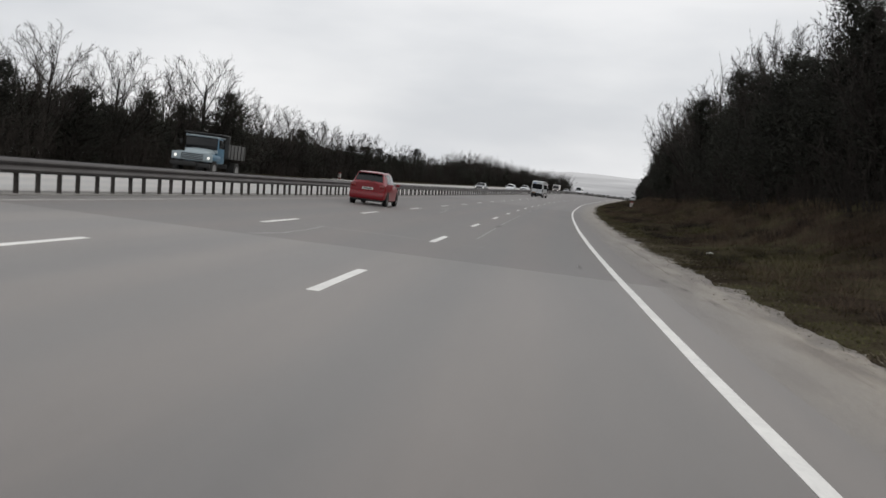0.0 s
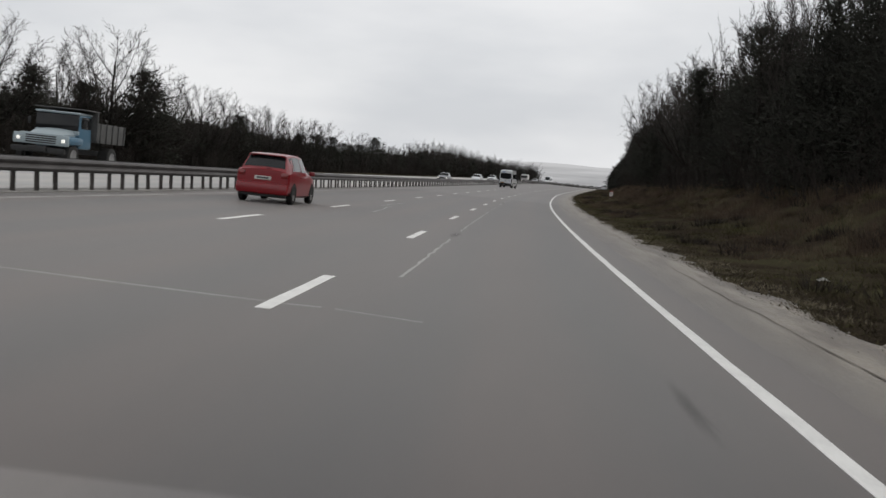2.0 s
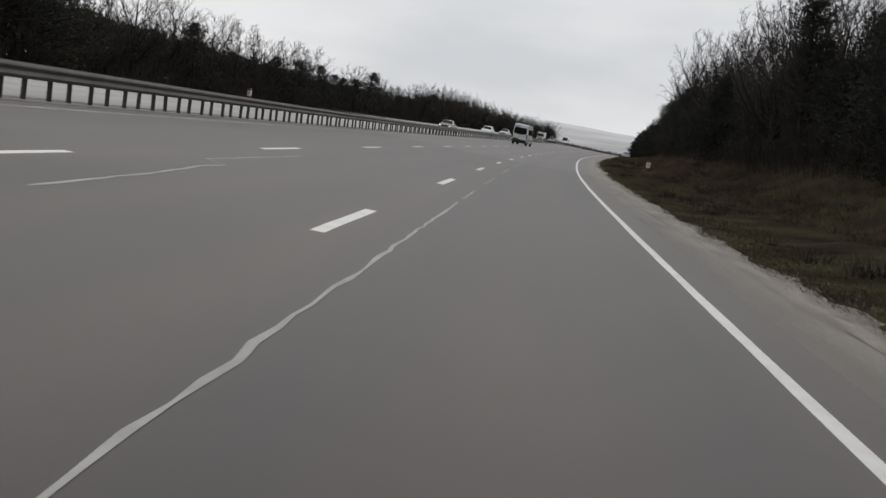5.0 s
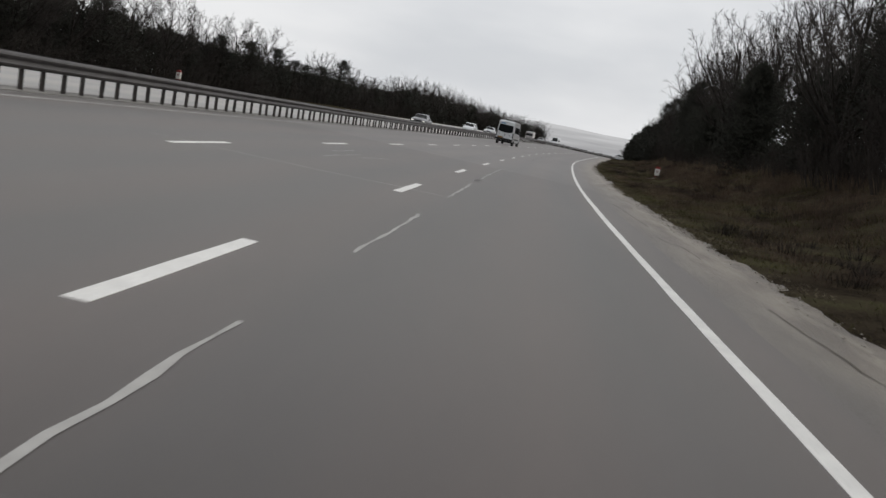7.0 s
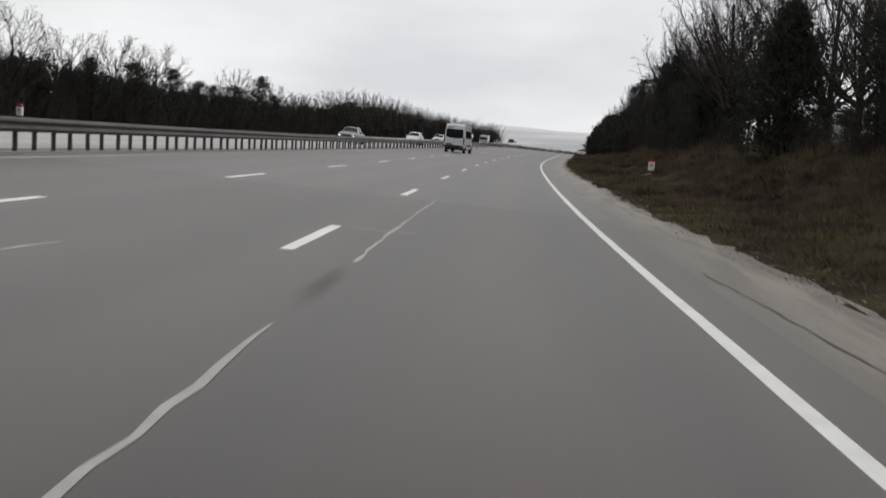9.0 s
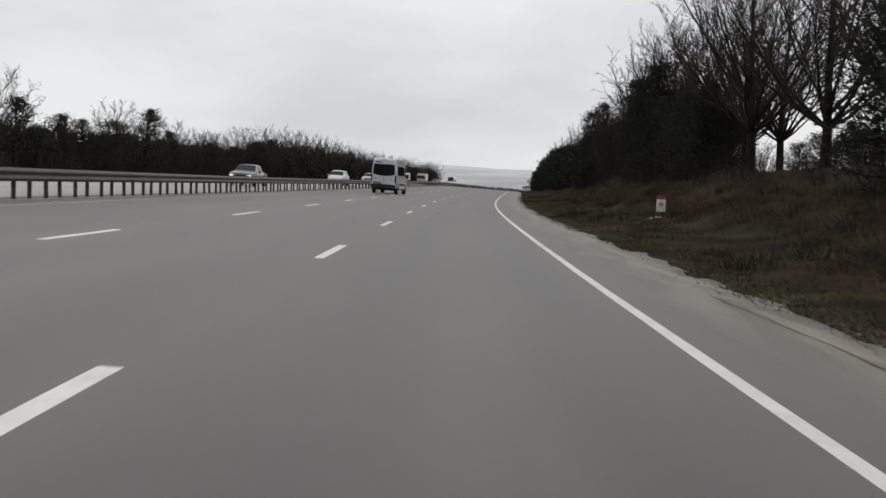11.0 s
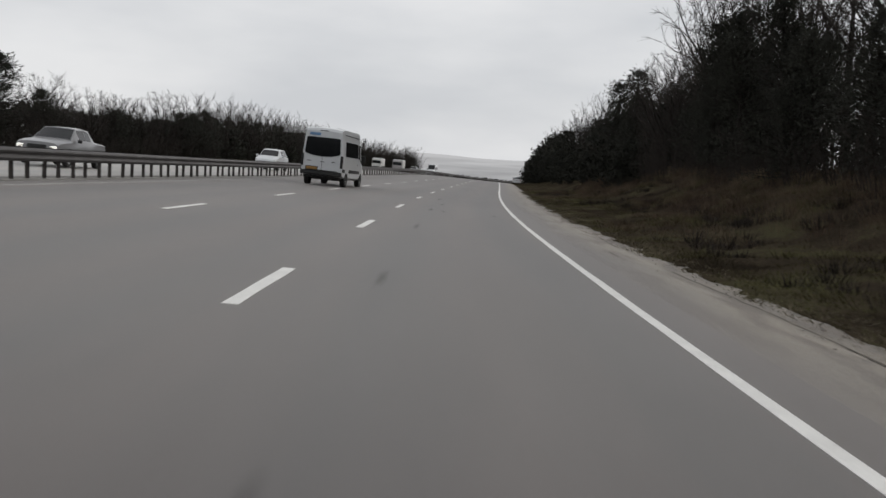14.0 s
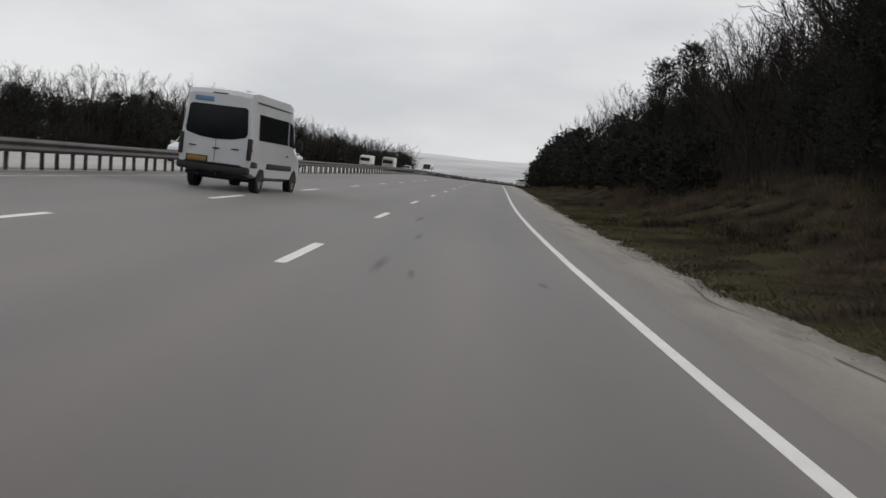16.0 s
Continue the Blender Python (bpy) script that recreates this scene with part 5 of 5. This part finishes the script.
def van(car):
    sh = Shell([(0, .60, 1.28, 2.52, .93, .965, .84), (.08, .50, 1.30, 2.64, .96, .985, .87), (.6, .40, 1.30, 2.70, .97, .99, .89), (3.9, .38, 1.30, 2.72, .97, .99, .89), (4.5, .38, 1.26, 2.64, .97, .99, .86),
                (5.2, .36, 1.18, 1.34, .965, .96, .85), (5.72, .38, .95, 1.05, .92, .9, .75), (5.9, .48, .7, .78, .82, .8, .66)], 0.05)
    part("body", sh.body(), M_WHITE, car, "", None, 24)
    # the rear face
    def face(name, pts, mat, y0, label=""):
        bm = bmesh.new()
        o = [bm.verts.new((x, y0, z)) for x, z in pts]
        i = [bm.verts.new((x, 0.02, z)) for x, z in pts]
        bm.faces.new(o)
        for k in range(len(pts)):
            q = (k + 1) % len(pts)
            bm.faces.new((o[q], o[k], i[k], i[q]))
        bmesh.ops.recalc_face_normals(bm, faces=bm.faces)
        return part(name, bm, mat, car, label)
    face("rear_window", [(-.85, 1.56), (-.80, 1.48), (-.45, 1.39), (0, 1.36), (.45, 1.39), (.80, 1.48), (.85, 1.56), (.80, 2.20), (.74, 2.26), (-.74, 2.26), (-.80, 2.20)], M_GLASS, -0.012, "large dark rear window")
    face("door_seam", [(-.008, .72), (.008, .72), (.008, 1.35), (-.008, 1.35)], M_BLACK, -0.006)
    block(car, "destination_bar", M_BLUESIGN, (-.42, -0.005, 2.335), (0.52, 0.02, 0.13), 0.004, "small blue strip")
    block(car, "rear_bumper", M_BLACK, (0, 0.0, 0.50), (1.96, 0.28, 0.20), 0.06, "black plastic rear bumper")
    block(car, "bumper_step", M_BLACK, (0, -0.05, 0.70), (1.5, 0.22, 0.035), 0.015)
    block(car, "underside", M_BLACK, (0, 2.4, 0.36), (1.7, 4.4, 0.12), 0.05)
    block(car, "tow_hook", M_BLACK, (0.1, 0.0, 0.40), (0.06, 0.2, 0.10), 0.02)
    block(car, "high_brake_lamp", M_BLACK, (0, 0.02, 2.56), (0.42, 0.06, 0.035), 0.012, "dark lamp on the roof edge")
    block(car, "exhaust_pipe", M_RUSTY, (-0.45, 0.3, 0.34), (0.07, 0.5, 0.07), 0.03)
    block(car, "number_plate", M_PLATE_Y, (-.47, -0.02, 0.74), (0.52, 0.03, 0.12), 0.004, "yellow number plate")
    block(car, "plate_recess", M_BLACK, (-.47, -0.008, 0.72), (0.60, 0.02, 0.17), 0.01)
    for x, z in ((0.02, 1.10), (-.62, 1.12), (.55, 1.12)):
        block(car, "handle", M_BLACK, (x, -0.015, z), (0.2, 0.03, 0.035), 0.012)
    for x in (-1, 1):
        block(car, "tail_lamp", M_TAIL, (x * 0.95, 0.06, 1.10), (0.10, 0.12, 0.14), 0.03, "dark red lamp")
        block(car, "tail_lamp_base", M_BLACK, (x * 0.935, 0.03, 0.88), (0.115, 0.17, 0.58), 0.03, "smoky grey lamp")
        j0, j1 = (3.12, 3.62) if x > 0 else (8.38, 8.88)
        part("side_window", sh.panel(2.02, 2.97, j0, j1, 0.01), M_GLASS, car, "long dark side window")
        part("side_window", sh.panel(3.02, 4.3, j0, j1, 0.01), M_GLASS, car)
        block(car, "side_strip", M_BLACK, (x * 0.985, 3.0, 0.70), (0.04, 2.8, 0.17), 0.015)
        block(car, "side_strip", M_BLACK, (x * 0.98, 0.40, 0.70), (0.04, 0.62, 0.17), 0.015)
        block(car, "wing_mirror", M_BLACK, (x * 1.1, 4.75, 1.3), (0.2, 0.14, 0.36), 0.05)
        block(car, "headlamp", M_CLEAR, (x * 0.72, 5.68, 0.78), (0.26, 0.2, 0.26), 0.04)
        block(car, "roof_rib", M_WHITE, (x * 0.5, 2.3, 2.73), (0.05, 3.2, 0.05), 0.02)
        block(car, "gutter", M_BLACK, (x * 0.925, 2.3, 2.46), (0.03, 3.7, 0.025), 0.01, "thin dark gutter below the roof", turn=(0, x * -4, 0))
        block(car, "door_handle", M_BLACK, (x * 1.0, 3.75, 1.12), (0.04, 0.16, 0.04), 0.012)
        for y in (1.15, 4.85):
            arch(car, x * 0.988, y, 0.40)
            wheel(car, x * 0.99, y, 0.345, 0.24)
    part("windscreen", sh.panel(4.08, 4.94, 4.1, 7.9), M_GLASS, car)
    block(car, "rear_axle", M_BLACK, (0, 1.15, 0.28), (1.5, 0.14, 0.14), 0.04)
    block(car, "spare_wheel_carrier", M_BLACK, (0, 0.75, 0.30), (0.7, 0.6, 0.12), 0.04)
    return car


def dump_truck(car):
    """An old bonneted lorry with a tipping body; y is forwards, the rear end at 0."""
    block(car, "chassis", M_BLACK, (0, 3.0, 0.62), (0.8, 6.2, 0.22), 0.03)
    block(car, "cab", M_BLUE, (0, 3.75, 0.85), (2.06, 1.25, 1.48), 0.14, "light blue cab", taper=0.93)
    block(car, "cab_roof", M_PALE, (0, 3.78, 2.29), (1.92, 1.36, 0.09), 0.04, "pale roof")
    block(car, "cowl", M_PALE, (0, 4.32, 1.42), (1.94, 0.16, 0.2), 0.06, "pale panel below the windscreen")
    block(car, "windscreen", M_GLASS, (0, 4.36, 1.60), (1.86, 0.07, 0.68), 0.025, "dark windscreen", turn=(4, 0, 0))
    bm = bmesh.new()
    rows = []
    for y, w, z0, z1 in ((4.3, .85, .95, 1.66), (4.9, .74, .95, 1.60), (5.45, .62, .95, 1.50), (5.62, .58, .97, 1.38)):
        rows.append([bm.verts.new((x * w, y, z)) for x, z in ((1, z0), (1, z0 + (z1 - z0) * 0.7), (0.8, z1 - 0.04), (0.35, z1), (-0.35, z1), (-0.8, z1 - 0.04), (-1, z0 + (z1 - z0) * 0.7), (-1, z0))])
    for a, b in zip(rows, rows[1:]):
        for j in range(8):
            k = (j + 1) % 8
            bm.faces.new((a[j], b[j], b[k], a[k]))
    bm.faces.new(rows[0])
    bm.faces.new(rows[-1][::-1])
    bmesh.ops.recalc_face_normals(bm, faces=bm.faces)
    part("bonnet", bm, M_PALE, car, "pale rounded bonnet")
    block(car, "grille", M_PALE, (0, 5.6, 0.9), (1.9, 0.14, 0.48), 0.05, "pale slatted grille")
    for k in range(4):
        block(car, "grille_slot", M_BLACK, (0, 5.668, 0.97 + k * 0.09), (1.3, 0.02, 0.052), 0.008)
    block(car, "front_bumper", M_BLACK, (0, 5.85, 0.58), (2.3, 0.12, 0.22), 0.03)
    block(car, "number_plate", M_PLATE, (0, 5.92, 0.62), (0.5, 0.02, 0.12), 0.004)
    for x in (-1, 1):
        block(car, "mudguard", M_BLUE, (x * 0.98, 5.0, 0.98), (0.54, 1.34, 0.36), 0.15, "light blue mudguard")
        block(car, "headlamp_panel", M_PALE, (x * 0.96, 5.62, 0.9), (0.46, 0.12, 0.44), 0.05)
        block(car, "headlamp", M_LIT, (x * 0.96, 5.69, 1.05), (0.14, 0.04, 0.14), 0.06, "lit round headlamp")
        block(car, "side_window", M_GLASS, (x * 0.985, 3.75, 1.72), (0.04, 0.9, 0.5), 0.015)
        block(car, "wing_mirror", M_BLACK, (x * 1.22, 4.35, 1.75), (0.14, 0.05, 0.3), 0.02)
        wheel(car, x * 1.13, 5.0, 0.51, 0.28)
        wheel(car, x * 1.2, 1.35, 0.51, 0.5)
    block(car, "dump_body", M_DUMP, (0, 1.55, 1.2), (2.4, 2.9, 0.85), 0.03, "grey steel tipping body")
    block(car, "headboard", M_DUMP, (0, 3.02, 1.3), (2.36, 0.08, 1.22), 0.02)
    block(car, "cab_canopy", M_DUMP, (0, 3.5, 2.50), (2.3, 1.3, 0.05), 0.02)
    for x in (-1, 1):
        for k in range(5):
            block(car, "body_rib", M_DUMP, (x * 1.22, 0.3 + k * 0.62, 1.2), (0.07, 0.09, 0.85), 0.015)
    return car


def box_lorry(car, cab_mat, box_mat):
    car.scale = (0.8, 0.8, 0.8)
    block(car, "chassis", M_BLACK, (0, 3.6, 0.6), (0.9, 7.2, 0.25), 0.03)
    block(car, "cargo_box", box_mat, (0, 2.7, 0.95), (2.3, 5.4, 1.95), 0.05)
    block(car, "cab", cab_mat, (0, 6.5, 0.55), (2.4, 1.7, 2.1), 0.14, taper=0.96)
    block(car, "windscreen", M_GLASS, (0, 7.33, 1.5), (2.1, 0.06, 0.75), 0.03)
    block(car, "bumper", M_BLACK, (0, 7.36, 0.4), (2.4, 0.14, 0.35), 0.05)
    for x in (-1, 1):
        block(car, "side_window", M_GLASS, (x * 1.185, 6.7, 1.55), (0.04, 0.8, 0.6), 0.015)
        block(car, "headlamp", M_LIT if cab_mat is M_CAB else M_CLEAR, (x * 0.9, 7.42, 0.55), (0.3, 0.06, 0.16), 0.02)
        wheel(car, x * 1.2, 6.4, 0.48, 0.28)
        wheel(car, x * 1.2, 1.6, 0.48, 0.5)
    return car


hatchback(set_down("red_hatchback", 50.9, -9.5, False, "red five-door hatchback car in the outer lane", "car"), M_RED)
white_van = van(set_down("white_van", 177.6, -8.95, False, "white high-roofed passenger van with dark windows", "van"))
white_van.matrix_basis = white_van.matrix_basis @ pose(0, 0, 0, 0, 0, -3.5) @ Matrix.Scale(1.03, 4)
dump_truck(set_down("dump_truck", 66.5, -21.5, True, "old light blue bonneted dump truck with grey body", "truck"))
sedan(set_down("white_sedan", 229.0, -17.2, True, "white older sedan car behind the guardrail", "car"), M_WHITE, False)
sedan(set_down("silver_sedan", 168.5, -16.8, True, "silver sedan car with lit headlamps", "car"), M_SILVER, True)
hatchback(set_down("white_hatchback", 203.0, -16.6, True, "white hatchback car behind the guardrail", "car"), M_WHITE)
box_lorry(set_down("box_truck", 335.0, -25.0, True, "pale box truck far along the opposite carriageway", "truck"), M_BOX, M_BOX)
box_lorry(set_down("box_truck", 328.0, -20.0, True, "grey box truck with lit headlamps on the opposite carriageway", "truck"), M_CAB, M_BOX)
far_van = copy_thing(white_van, Matrix.Translation(at(387, -20)) @ pose(0, 0, 0, 0, 0, heading(387) + 180))
tagged(far_van, "white van far along the opposite carriageway")
hatchback(set_down("silver_hatchback", 354.0, -20.0, True, "silver hatchback car behind the grey box truck", "car"), M_SILVER)
hatchback(set_down("parked_hatchback", 340.0, 3.4, False, "white hatchback car parked beside the far wood", "car"), M_WHITE)

# ---- roadside marker post at the crest ----
marker = tagged(empty("marker_post", Matrix.Translation(ground_at(343, 2.6))), "thin dark roadside marker post with a round head", "marker post")
block(marker, "post", M_BLACK, (0, 0, -0.1), (0.08, 0.08, 1.1), 0.01)
block(marker, "head", M_BLACK, (0, 0, 0.95), (0.34, 0.05, 0.34), 0.1)

# ---- a scrap of litter on the embankment ----
scrap = bmesh.new()
_pts = [(-0.11, -0.06, 0.02), (0.02, -0.08, 0.05), (0.12, -0.03, 0.02), (0.09, 0.07, 0.06), (-0.03, 0.09, 0.03), (-0.12, 0.04, 0.05)]
_c = scrap.verts.new((0, 0, 0.09))
_v = [scrap.verts.new(c) for c in _pts]
for k in range(6):
    scrap.faces.new((_c, _v[k], _v[(k + 1) % 6]))
bmesh.ops.solidify(scrap, geom=scrap.faces[:], thickness=0.006)
litter = part("litter", scrap, M_WHITEWASH, None, "", Matrix.Translation(ground_at(40.6, 4.0)))
tagged(litter, "crumpled white scrap of litter on the grass", "litter")
